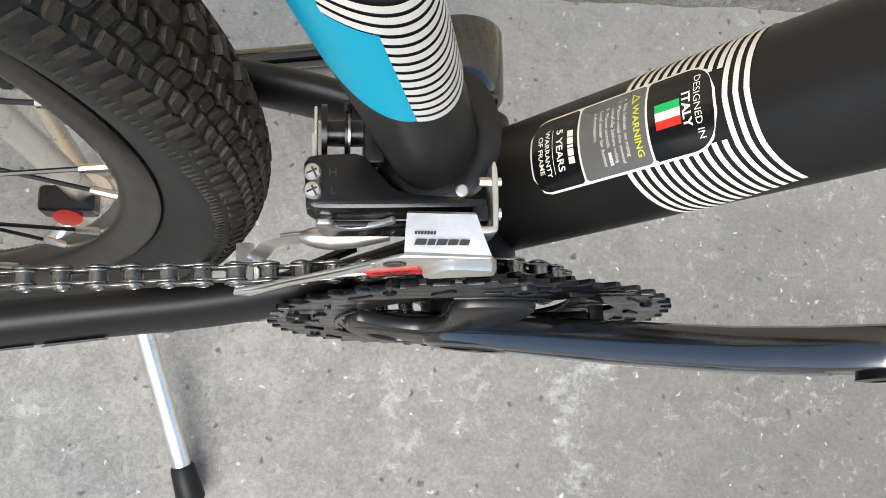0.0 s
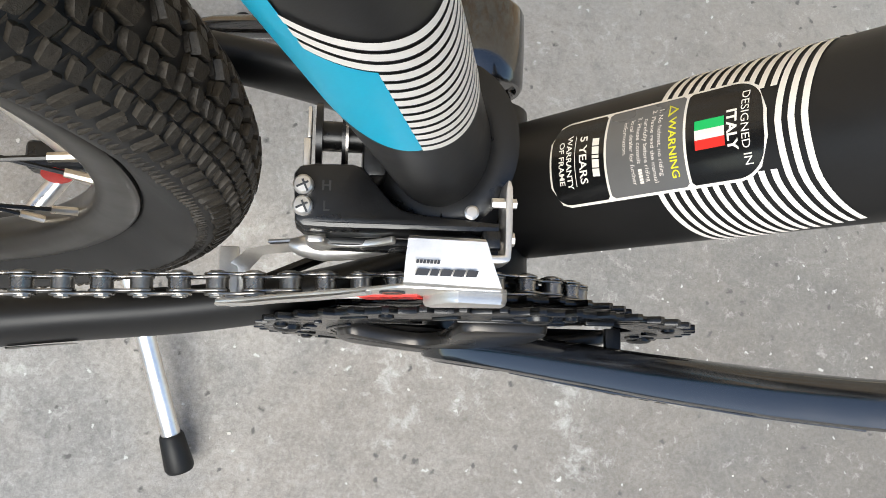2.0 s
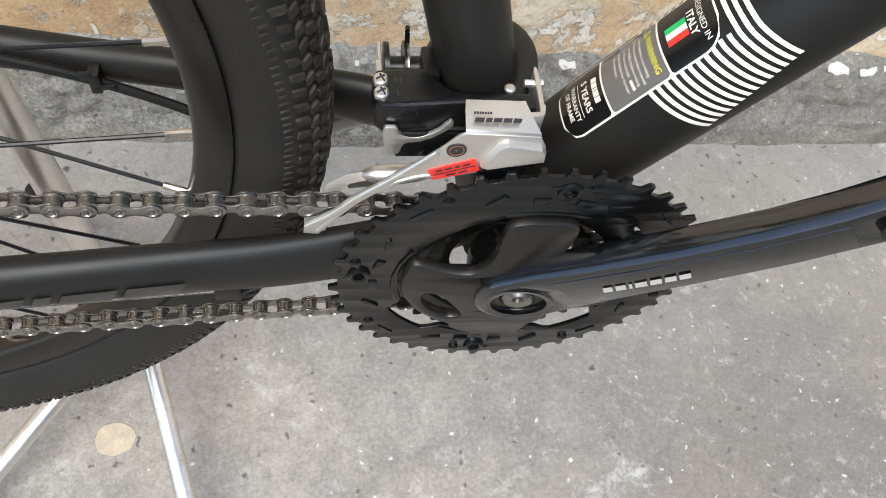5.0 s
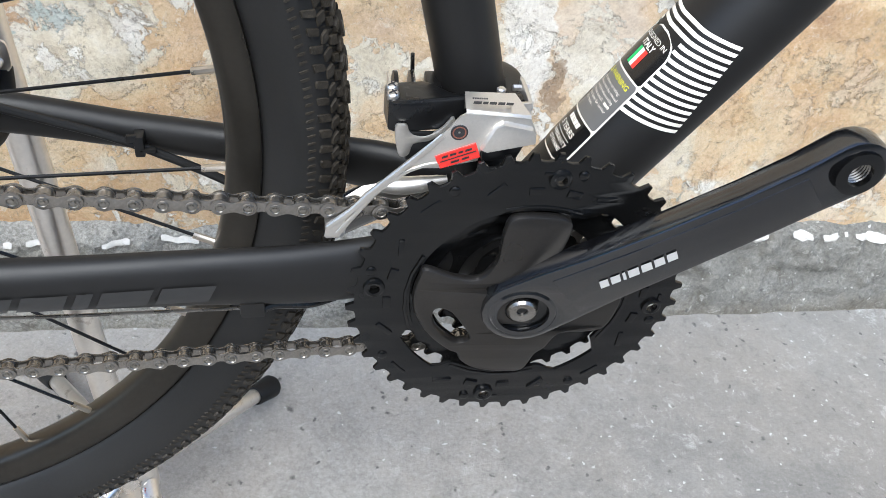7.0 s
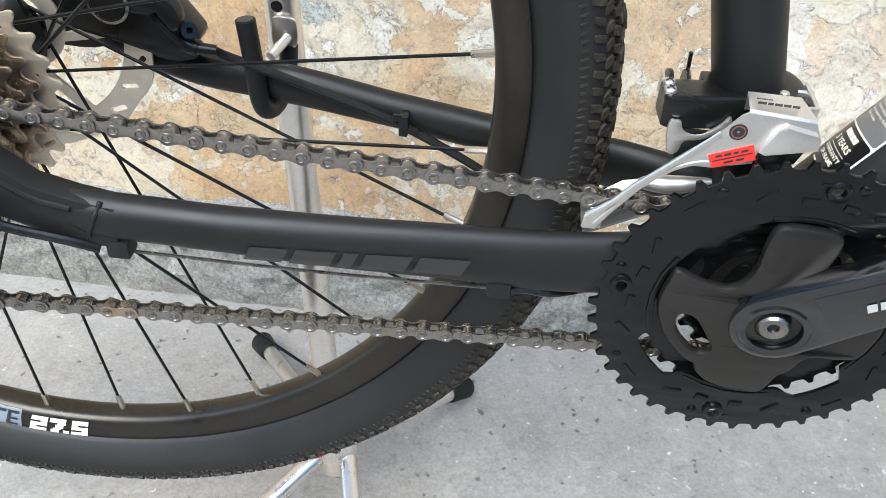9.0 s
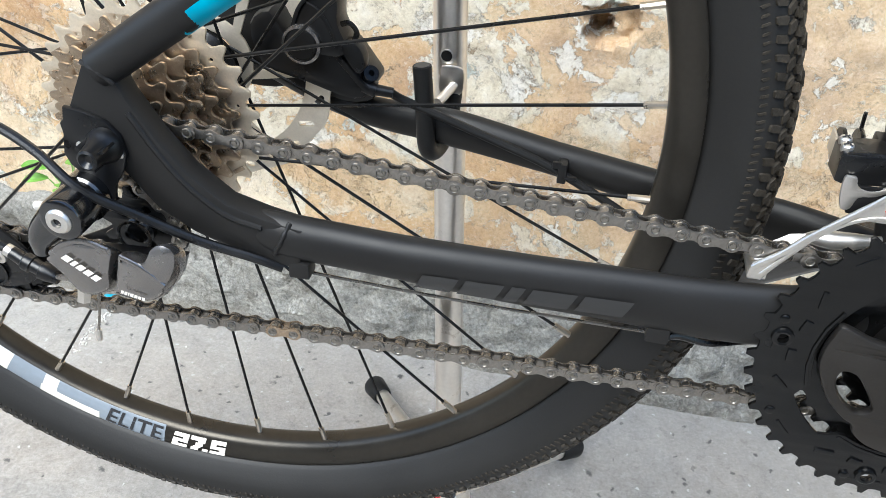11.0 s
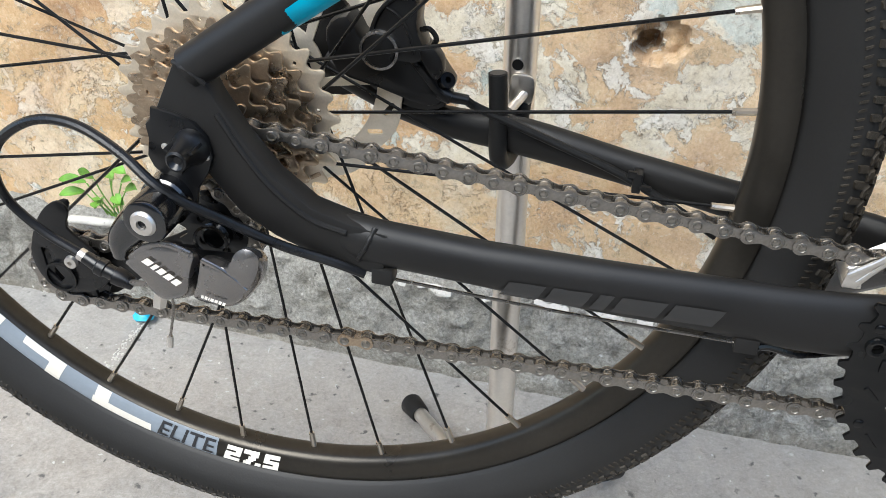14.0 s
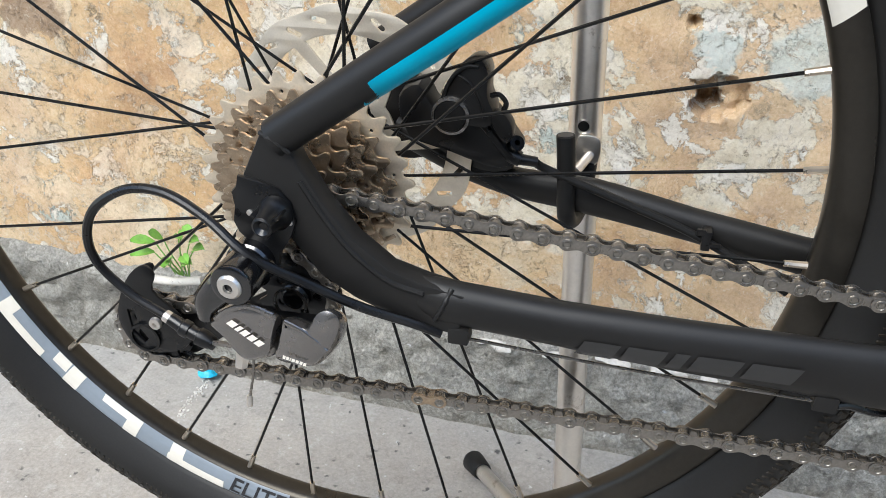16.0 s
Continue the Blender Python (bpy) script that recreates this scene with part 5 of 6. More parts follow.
# linkage
part("link_arm", sweep(smooth_path([(-0.0740, -0.0318, 0.4862), (-0.0700, -0.0325, 0.4868), (-0.0625, -0.0330, 0.4872), (-0.0520, -0.0330, 0.4882), (-0.0400, -0.0325, 0.4900)], 6), list(zip(graded([0.0016, 0.0036, 0.0046, 0.0042, 0.0026], 6), graded([0.0018, 0.0036, 0.0047, 0.0040, 0.0022], 6))), 18), SILVER, front_mech, "polished silver link")
bm = bmesh.new()
strip = [((-0.0985, -0.0500, 0.4690), (-0.0905, -0.0500, 0.4700)), ((-0.0962, -0.0378, 0.4715), (-0.0880, -0.0392, 0.4740)), ((-0.0890, -0.0334, 0.4816), (-0.0835, -0.0352, 0.4800)), ((-0.0812, -0.0326, 0.4870), (-0.0795, -0.0350, 0.4835)), ((-0.0730, -0.0318, 0.4880), (-0.0730, -0.0345, 0.4850))]
rows = [[bm.verts.new(Vector(a).lerp(Vector(b), k / 3)) for k in range(4)] for a, b in strip]
for a, b in zip(rows, rows[1:]):
    for k in range(3):
        bm.faces.new((a[k], a[k + 1], b[k + 1], b[k]))
bmesh.ops.solidify(bm, geom=bm.faces, thickness=0.0011)
part("cage_tip", bm, SILVER, front_mech, "folded silver tip of the cage", 50)
bent_leg = part("bent_leg", plate([rounded([(-0.0674, 0.5235), (-0.0645, 0.5245), (-0.0620, 0.5240), (-0.0604, 0.5200), (-0.0548, 0.5182), (-0.0490, 0.5202), (-0.0448, 0.5238), (-0.0414, 0.5285), (-0.0402, 0.5250), (-0.0455, 0.5195), (-0.0520, 0.5155), (-0.0586, 0.5140), (-0.0605, 0.5081), (-0.0645, 0.5071), (-0.0668, 0.5140)], 3)], -0.0374, -0.0352, 0.0006), SILVER, front_mech)
part("link_cover", block((-0.0620, -0.0370, 0.5050), (-0.0300, -0.0345, 0.5200), 0.001), PLASTIC, front_mech)
# black body with the two limit screws


def raised(bm):
    """The body climbs a little towards the clamp."""
    for v in bm.verts:
        v.co.z += 0.10 * max(0.0, v.co.x + 0.062)
    return bm


BODY = [(-0.0712, -0.0185), (-0.0695, -0.0160), (-0.0660, -0.0152), (-0.0540, -0.0150), (-0.0510, -0.0160), (-0.0480, -0.0195), (-0.0420, -0.0268), (-0.0390, -0.0286), (-0.0350, -0.0298), (-0.0100, -0.0320), (-0.0100, -0.0352), (-0.0360, -0.0350), (-0.0600, -0.0348), (-0.0680, -0.0345), (-0.0705, -0.0325)]
body = part("bracket", raised(swap_yz(plate([BODY], 0.5185, 0.5342, 0.0016))), PLASTIC, front_mech, "black moulded derailleur bracket")
part("bracket_arm", raised(swap_yz(plate([[(-0.0155, -0.0345), (-0.0100, -0.0345), (-0.0100, -0.0400), (-0.0150, -0.0400)]], 0.5280, 0.5345, 0.0008))), PLASTIC, body)
for (y, z), w in (((-0.0223, 0.5336), "H"), ((-0.0285, 0.5330), "L")):
    screw = part("limit_screw", lathe([(0.0030, 0.0), (0.0030, 0.0026), (0.0024, 0.0034), (0.0004, 0.0036)], (-0.0680, y, z), (-0.15, 0, 1), 16), SILVER, front_mech, "silver cross-head limit screw")
    for t in (25, 115):
        part("slot", block((-0.0019, -0.0003, 0.0030), (0.0019, 0.0003, 0.0040), 0, m=Matrix.Translation((-0.0680, y, z)) @ pose(0, 0, 0, 0, -8.5, t)), DARKINK, screw)
    part("mark", laid(letters(w, 0.0042, bold=0.0001), lambda u, v: Vector((-0.0615 + u, y + v, 0.5350))), SATINLOGO, body)
# clamp round the seat tube and its bolt
part("clamp_band", sweep([seat_at(0.098, 2 * math.pi * k / 36, 0.0012) for k in range(37)], [(0.0065, 0.0016)] * 37, 8, side=tuple(STD), caps=False), PLASTIC, front_mech)
part("clamp_lug", swap_yz(plate([rounded([(-0.0165, -0.0440), (-0.0085, -0.0440), (-0.0068, -0.0400), (-0.0065, -0.0215), (-0.0085, -0.0210), (-0.0088, -0.0395), (-0.0100, -0.0418), (-0.0165, -0.0418)], 3)], 0.5280, 0.5400, 0.0005)), SILVER, front_mech)
part("clamp_bolt", rod((-0.0125, -0.0258, 0.5375), (-0.0050, -0.0258, 0.5375), 0.0016, 6), SILVER, front_mech)
part("clamp_bolt", rod((-0.0085, -0.0360, 0.5340), (-0.0050, -0.0360, 0.5340), 0.0022, 8), SILVER, front_mech)
part("rivet", lathe([(0.0022, 0.0), (0.0022, 0.0010), (0.0016, 0.0015), (0.0003, 0.0016)], (-0.0187, -0.0292, 0.5378), (0, 0, 1), 16), SILVER, front_mech)
# cable wheel behind the body
for x, r in ((-0.0645, 0.0098), (-0.0565, 0.0102)):
    part("cable_disc", lathe([(0.003, -0.0010), (r, -0.0010), (r, 0.0010), (0.003, 0.0010)], (x, -0.0030, 0.5220), (1, 0, 0), 26), CASTBLACK, front_mech)
part("disc_edge", lathe([(0.0099, -0.0004), (0.0106, -0.0004), (0.0106, 0.0004), (0.0099, 0.0004)], (-0.0560, -0.0030, 0.5220), (1, 0, 0), 26, closed=True), STEEL, front_mech)
part("cable_spacer", rod((-0.0640, -0.0030, 0.5210), (-0.0480, -0.0030, 0.5210), 0.0048, 18), CASTBLACK, front_mech)
part("side_plate", block((-0.0690, -0.0165, 0.5180), (-0.0668, -0.0060, 0.5290), 0.0005), SILVER, front_mech)
part("side_plate", block((-0.0680, -0.0060, 0.5180), (-0.0668, 0.0040, 0.5290), 0.0005), SILVER, front_mech)
part("lever", block((-0.0510, -0.0180, 0.5120), (-0.0440, -0.0020, 0.5330), 0.0015), PLASTIC, front_mech)
part("cable_tip", rod((-0.0560, 0.0010, 0.5300), (-0.0565, 0.0010, 0.5400), 0.0010, 8), PLASTIC, front_mech)

front_mech.location = (0.0010, 0.0000, 0.0012)

# ---- rear derailleur ----
def bulged(bm, y_front, amount):
    """Rounds a casting: its outer rim stays back, its middle comes forward."""
    xs, zs = [v.co.x for v in bm.verts], [v.co.z for v in bm.verts]
    cx, cz, w, h = (min(xs) + max(xs)) / 2, (min(zs) + max(zs)) / 2, (max(xs) - min(xs)) / 2, (max(zs) - min(zs)) / 2
    for v in bm.verts:
        if v.co.y < y_front + 0.004:
            v.co.y -= amount * max(0.0, 1 - ((v.co.x - cx) / w) ** 2) * max(0.0, 1 - ((v.co.z - cz) / h) ** 2)
    return bm


def tapered(bm, y_front, y_back, drop, squeeze, cx, cz):
    """Makes a casting smaller and lower towards its back."""
    for v in bm.verts:
        k = max(0.0, min(1.0, (v.co.y - y_front) / (y_back - y_front)))
        v.co.x = cx + (v.co.x - cx) * (1 - squeeze * k)
        v.co.z = cz + (v.co.z - cz) * (1 - squeeze * k) - drop * k
    return bm


REAR = [(-0.4420, 0.4535), (-0.4360, 0.4590), (-0.4290, 0.4668), (-0.4175, 0.4712), (-0.4090, 0.4700), (-0.4030, 0.4668), (-0.4050, 0.4580), (-0.4095, 0.4425), (-0.4160, 0.4370), (-0.4245, 0.4347), (-0.4296, 0.4400), (-0.4340, 0.4470)]
FRONT = [(-0.4000, 0.4655), (-0.3920, 0.4640), (-0.3866, 0.4638), (-0.3828, 0.4713), (-0.3765, 0.4752), (-0.3700, 0.4720), (-0.3695, 0.4640), (-0.3725, 0.4550), (-0.3775, 0.4470), (-0.3855, 0.4375), (-0.3964, 0.4355), (-0.4080, 0.4380), (-0.4052, 0.4480), (-0.4025, 0.4570)]
rear_mech = part("rear_derailleur", tapered(bulged(plate([rounded(REAR, 3)], -0.1055, -0.0900, 0.0025), -0.1055, 0.002), -0.1055, -0.0900, 0.012, 0.12, -0.424, 0.452), GREYBODY, bicycle, "dark grey lacquered rear derailleur")
part("front_shell", tapered(bulged(plate([rounded(FRONT, 3)], -0.1050, -0.0890, 0.0045), -0.1050, 0.003), -0.1050, -0.0890, 0.008, 0.10, -0.388, 0.453), GREYBODY, rear_mech)
part("inner_link", plate([[(-0.440, 0.446), (-0.378, 0.450), (-0.382, 0.438), (-0.430, 0.434)]], -0.0960, -0.0740, 0.002), PLASTIC, rear_mech)
for c, w, lean, mark, turn in (((-0.4200, 0.4540), [0.0040, 0.0022, 0.0032, 0.0034, 0.0034], 0.35, 0.0044, -34), ((-0.3943, 0.4420), [0.0014, 0.0014, 0.0006, 0.0017, 0.0016, 0.0015, 0.0015], 0.15, 0.0021, -12)):
    part("print", laid(finer(bars(w, mark, lean, 0.24), 1), face_xz(c[0], -0.1080, c[1], turn)), WHITE, rear_mech, "pale block print")
part("ridge", sweep(smooth_path([(-0.4375, -0.1050, 0.4575), (-0.4285, -0.1060, 0.4655), (-0.4175, -0.1060, 0.4697), (-0.4050, -0.1055, 0.4660)], 6), [(0.0017, 0.0013)] * 19, 10), GREYBODY, rear_mech)
part("ridge", sweep(smooth_path([(-0.3990, -0.1055, 0.4635), (-0.3900, -0.1068, 0.4610), (-0.3840, -0.1070, 0.4570), (-0.3775, -0.1060, 0.4500)], 6), [(0.0015, 0.0011)] * 19, 10), GREYBODY, rear_mech)
knuckle = part("pivot_knuckle", lathe([(0.0100, -0.0780), (0.0128, -0.0790), (0.0128, -0.0900), (0.0116, -0.0912), (0.0116, -0.1080), (0.0108, -0.1098), (0.0090, -0.1105), (0.006, -0.1105)], (-0.4238, 0, 0.4828), seg=36), ALLOY, rear_mech, "glossy black pivot knuckle")
part("knuckle_arm", sweep(smooth_path([(-0.4270, -0.1000, 0.4805), (-0.4355, -0.1010, 0.4735), (-0.4425, -0.1010, 0.4650), (-0.4450, -0.0990, 0.4560)], 6), [(0.0112 - 0.00032 * k, 0.0085 - 0.00012 * k) for k in range(19)], 18), ALLOY, rear_mech)
part("pivot_bolt", lathe([(0.0024, -0.1100), (0.0026, -0.1128), (0.0056, -0.1124), (0.0066, -0.1110), (0.0066, -0.1100)], (-0.4240, 0, 0.4828), seg=24, closed=True), SILVER, rear_mech, "silver hexagon socket bolt")
part("bolt_floor", lathe([(0.0026, -0.1110), (0.0026, -0.1102)], (-0.4240, 0, 0.4828), seg=12), DARKSTEEL, rear_mech)
# cage and its two pulleys
CAGEPLATE = [(-0.4260, 0.4650), (-0.4120, 0.4680), (-0.3960, 0.4610), (-0.3890, 0.4500), (-0.3920, 0.4350), (-0.4060, 0.4270), (-0.4500, 0.4160), (-0.4850, 0.3900), (-0.5030, 0.3850), (-0.5200, 0.3880), (-0.5300, 0.4000), (-0.5320, 0.4150), (-0.5250, 0.4360), (-0.5120, 0.4480), (-0.5060, 0.4470), (-0.5100, 0.4300), (-0.4900, 0.4170), (-0.4500, 0.4340), (-0.4300, 0.4480)]
SLOT = [(-0.5170, 0.4260), (-0.5160, 0.4110), (-0.5090, 0.4040), (-0.5060, 0.4070), (-0.5110, 0.4140), (-0.5125, 0.4260)]
OUTERCAGE = [(-0.4760, 0.4180), (-0.4800, 0.4080), (-0.4900, 0.4010), (-0.5060, 0.3975), (-0.5180, 0.4020), (-0.5242, 0.4180), (-0.5195, 0.4360), (-0.5110, 0.4510), (-0.5010, 0.4585), (-0.4950, 0.4530), (-0.4980, 0.4420), (-0.4860, 0.4310)]
part("cage_plate", plate([rounded(OUTERCAGE, 3), SLOT], -0.0700, -0.0680, 0.0005), PLASTIC, rear_mech)
part("cage_plate", plate([rounded([(x, z) for x, z in CAGEPLATE], 3)], -0.0535, -0.0518, 0.0005), PLASTIC, rear_mech)
for c in (GUIDE, TENSION):
    pulley = part("pulley", plate([gear(11, RB - 0.0035, RB + 0.0030, c.x, c.z, 8.0)] + [disc(c.x + 0.0115 * math.cos(t), c.z + 0.0115 * math.sin(t), 0.0026, 8) for t in (2 * math.pi * k / 5 for k in range(5))], -0.0612, -0.0588, 0.0004), PLASTIC, rear_mech, "black toothed jockey pulley")
    part("pulley_hub", lathe([(0.0020, -0.0672), (0.0060, -0.0672), (0.0082, -0.0650), (0.0082, -0.0560)], c, seg=20), DARKSTEEL, pulley)
    part("pulley_ring", lathe([(0.0084, -0.0716), (0.0098, -0.0716), (0.0098, -0.0702), (0.0084, -0.0702)], c, seg=24, closed=True), DARKSTEEL if c is TENSION else STEEL, pulley)
part("cage_bolt", lathe([(0.0012, -0.0705), (0.0014, -0.0725), (0.0036, -0.0722), (0.0040, -0.0700)], (-0.4989, 0, 0.4201), seg=16), SILVER, rear_mech)
# barrel adjuster, pinch bolt and cable end
part("barrel_adjuster", sweep([(-0.4790, -0.0840, 0.4360), (-0.4720, -0.0850, 0.4330), (-0.4715, -0.0850, 0.4327), (-0.4675, -0.0852, 0.4310), (-0.4670, -0.0852, 0.4308), (-0.4625, -0.0855, 0.4290), (-0.4620, -0.0855, 0.4287), (-0.4580, -0.0856, 0.4273), (-0.4520, -0.0858, 0.4250)], [0.0036, 0.0040, 0.0050, 0.0050, 0.0040, 0.0040, 0.0052, 0.0050, 0.0036], 16), PLASTIC, rear_mech)
part("ferrule", rod((-0.4822, -0.0836, 0.4375), (-0.4788, -0.0840, 0.4359), 0.0036, 12), SILVER, rear_mech)
part("adjuster_screw", rod((-0.4570, -0.0860, 0.4258), (-0.4300, -0.0930, 0.4330), 0.0016, 8), STEEL, rear_mech)
part("pinch_bolt", sweep([(-0.4290, -0.0955, 0.4360), (-0.4292, -0.0965, 0.4315), (-0.4294, -0.0968, 0.4312), (-0.4305, -0.0985, 0.4240)], [0.0046, 0.0046, 0.0040, 0.0036], 6), SILVER, rear_mech, "silver cable pinch bolt")
part("cable_end", sweep(smooth_path([(-0.4278, -0.0890, 0.4330), (-0.4282, -0.0895, 0.4170), (-0.4310, -0.0900, 0.4020), (-0.4324, -0.0905, 0.3960)], 5), 0.0008, 8), STEEL, rear_mech)
part("cable_cap", rod((-0.4322, -0.0904, 0.3970), (-0.4328, -0.0907, 0.3900), 0.0018, 10), SILVER, rear_mech)
HOUSING = [(-0.4820, -0.0836, 0.4374), (-0.5020, -0.0840, 0.4490), (-0.5175, -0.0850, 0.4660), (-0.5205, -0.0850, 0.4830), (-0.5120, -0.0850, 0.5010), (-0.4910, -0.0850, 0.5145), (-0.4680, -0.0860, 0.5160), (-0.4440, -0.0900, 0.5070), (-0.4200, -0.0960, 0.4930), (-0.3930, -0.0900, 0.4780), (-0.3660, -0.0860, 0.4660), (-0.3400, -0.0830, 0.4590), (-0.3250, -0.0800, 0.4530)]
part("cable_housing", sweep(smooth_path(HOUSING, 8), 0.0026, 10), PLASTIC, bicycle, "black gear cable housing in a loop")
nut = part("axle_nut", lathe([(0.0090, -0.0850), (0.0090, -0.0880), (0.0076, -0.0900), (0.0062, -0.0940), (0.0055, -0.0990), (0.0052, -0.1020), (0.0040, -0.1027), (0.0018, -0.1005)], (-0.4080, 0, 0.5135), seg=28), PLASTIC, bicycle, "black quick release nut")
for k in range(3):
    a = radians(30 + 120 * k)
    part("wing", block((-0.0008, -0.0990, 0.0050), (0.0008, -0.0880, 0.0082), 0.0004, m=Matrix.Translation((-0.4080, 0, 0.5135)) @ pose(0, 0, 0, 0, 90 - 30 - 120 * k, 0)), PLASTIC, nut)

# gear cable under the chainstay, with its two stops
part("cable_stop", block((-0.3215, -0.0820, 0.4490), (-0.3105, -0.0710, 0.4585), 0.0015), FRAME, chainstay)
part("cable_stop", block((-0.1400, -0.0610, 0.4290), (-0.1280, -0.0510, 0.4385), 0.0015), FRAME, chainstay)
part("gear_cable", sweep(smooth_path([(-0.3130, -0.0760, 0.4500), (-0.2300, -0.0670, 0.4405), (-0.1390, -0.0585, 0.4340)], 4), 0.0009, 8), STEEL, bicycle)
part("cable_housing", sweep(smooth_path([(-0.1290, -0.0580, 0.4330), (-0.1220, -0.0540, 0.4315), (-0.1060, -0.0470, 0.4245), (-0.0850, -0.0360, 0.4215), (-0.0500, -0.0200, 0.4180)], 6), 0.0024, 10), PLASTIC, bicycle)

# ---- rear brake ----
caliper = part("brake_caliper", plate([rounded([(-0.382, 0.535), (-0.369, 0.5445), (-0.358, 0.5300), (-0.340, 0.5330), (-0.3265, 0.5290), (-0.3140, 0.5140), (-0.3090, 0.5045), (-0.3210, 0.4960), (-0.3495, 0.5030), (-0.3760, 0.5110)], 3)], 0.0300, 0.0600, 0.004), CASTBLACK, bicycle, "black cast disc brake caliper with a highlight ring round its cap")
part("caliper_tower", tapered(plate([rounded([(-0.3572, 0.5281), (-0.3530, 0.5420), (-0.3491, 0.5526), (-0.3396, 0.5633), (-0.3310, 0.5645), (-0.3264, 0.5560), (-0.3266, 0.5433), (-0.3222, 0.5320), (-0.3280, 0.5230)], 3)], 0.0240, 0.0470, 0.0035), 0.0240, 0.0470, 0.0, 0.12, -0.338, 0.545), CASTBLACK, caliper)
part("caliper_rib", sweep(smooth_path([(-0.3550, 0.0238, 0.5330), (-0.3490, 0.0232, 0.5500), (-0.3400, 0.0232, 0.5595), (-0.3325, 0.0236, 0.5600)], 5), [(0.0011, 0.0009)] * 16, 8), CASTBLACK, caliper)
part("caliper_rib", sweep(smooth_path([(-0.3440, 0.0238, 0.5540), (-0.3370, 0.0232, 0.5500), (-0.3310, 0.0236, 0.5400), (-0.3280, 0.0236, 0.5300)], 5), [(0.0010, 0.0008)] * 16, 8), CASTBLACK, caliper)
part("caliper_cap", lathe([(0.0020, 0.0208), (0.0088, 0.0212), (0.0098, 0.0225), (0.0098, 0.0320)], (-0.3477, 0, 0.5300), seg=30), CASTBLACK, caliper)
# Lighter ring stands for the sky highlight on the side of the cap.
part("cap_highlight", lathe([(0.0096, 0.0210), (0.0112, 0.0214), (0.0114, 0.0226), (0.0112, 0.0290), (0.0096, 0.0290)], (-0.3477, 0, 0.5300), seg=36, closed=True), GREYBODY, caliper, "blue-grey ring in place of the cap highlight")
part("pad_cover", plate([rounded([(-0.3245, 0.5330), (-0.3175, 0.5345), (-0.3121, 0.5280), (-0.3118, 0.5200), (-0.3165, 0.5165), (-0.3240, 0.5270)], 3)], 0.0230, 0.0330, 0.0015), CASTBLACK, caliper)
part("caliper_spring", sweep(smooth_path([(-0.3255, 0.0265, 0.5430), (-0.3205, 0.0255, 0.5445), (-0.3165, 0.0255, 0.5400), (-0.3180, 0.0260, 0.5350)], 5), [(0.0016, 0.0012)] * 16, 8), DARKSTEEL, caliper)
part("caliper_edge", sweep(smooth_path([(-0.3330, 0.0295, 0.5270), (-0.3230, 0.0285, 0.5170), (-0.3160, 0.0290, 0.5085), (-0.3110, 0.0300, 0.5040)], 5), [(0.0022, 0.0016)] * 16, 8), CASTBLACK, caliper)
part("adapter", plate([rounded([(-0.372, 0.520), (-0.345, 0.512), (-0.322, 0.500), (-0.315, 0.488), (-0.335, 0.484), (-0.365, 0.497)], 3)], 0.0520, 0.0640, 0.002), CASTBLACK, caliper)
part("cable_barrel", sweep([(-0.3150, 0.0330, 0.5060), (-0.3080, 0.0335, 0.5035), (-0.3078, 0.0335, 0.5034), (-0.2980, 0.0350, 0.5022)], [0.0046, 0.0046, 0.0034, 0.0030], 14), CASTBLACK, caliper)
part("adapter_bolt", lathe([(0.0016, 0), (0.0018, 0.0050), (0.0046, 0.0050), (0.0048, 0)], (-0.3120, 0.0330, 0.5120), (0.5, -0.6, 0.6), 14), DARKSTEEL, caliper)
part("far_dropout", plate([rounded([(-0.436, 0.517), (-0.425, 0.535), (-0.402, 0.552), (-0.385, 0.545), (-0.372, 0.522), (-0.360, 0.498), (-0.375, 0.482), (-0.402, 0.480), (-0.430, 0.488)], 3), disc(AX.x, AX.z, 0.006)], 0.0660, 0.0740, 0.002), FRAME, bicycle)
part("brake_cable", sweep(smooth_path([(-0.3000, 0.0350, 0.5024), (-0.2940, 0.0400, 0.4965), (-0.2748, 0.0425, 0.4889), (-0.2401, 0.0430, 0.4771), (-0.2052, 0.0430, 0.4648), (-0.1691, 0.0425, 0.4472), (-0.1450, 0.0400, 0.4350)], 6), 0.0026, 10), RUBBER, bicycle, "black brake cable along the stay")
tie = part("cable_clip", block((-0.1985, 0.0385, 0.4560), (-0.1930, 0.0480, 0.4690), 0.0012), PLASTIC, bicycle)
part("tie_end", block((-0.1965, 0.0385, 0.4590), (-0.1870, 0.0410, 0.4615), 0.0008), PLASTIC, tie)
part("tie_end", block((-0.2020, 0.0385, 0.4655), (-0.1965, 0.0410, 0.4700), 0.0008), PLASTIC, tie)

# ---- stand ----
stand = thing("bike_stand", (-0.258, 0.100, 0.0), "chromed tube bike stand with rubber hooks and feet", "bike stand")
TOP, FOOT = Vector((-0.2860, 0.097, 0.700)), Vector((-0.2575, 0.099, 0.060))


def pole_at(z):
    return FOOT.lerp(TOP, (z - FOOT.z) / (TOP.z - FOOT.z))


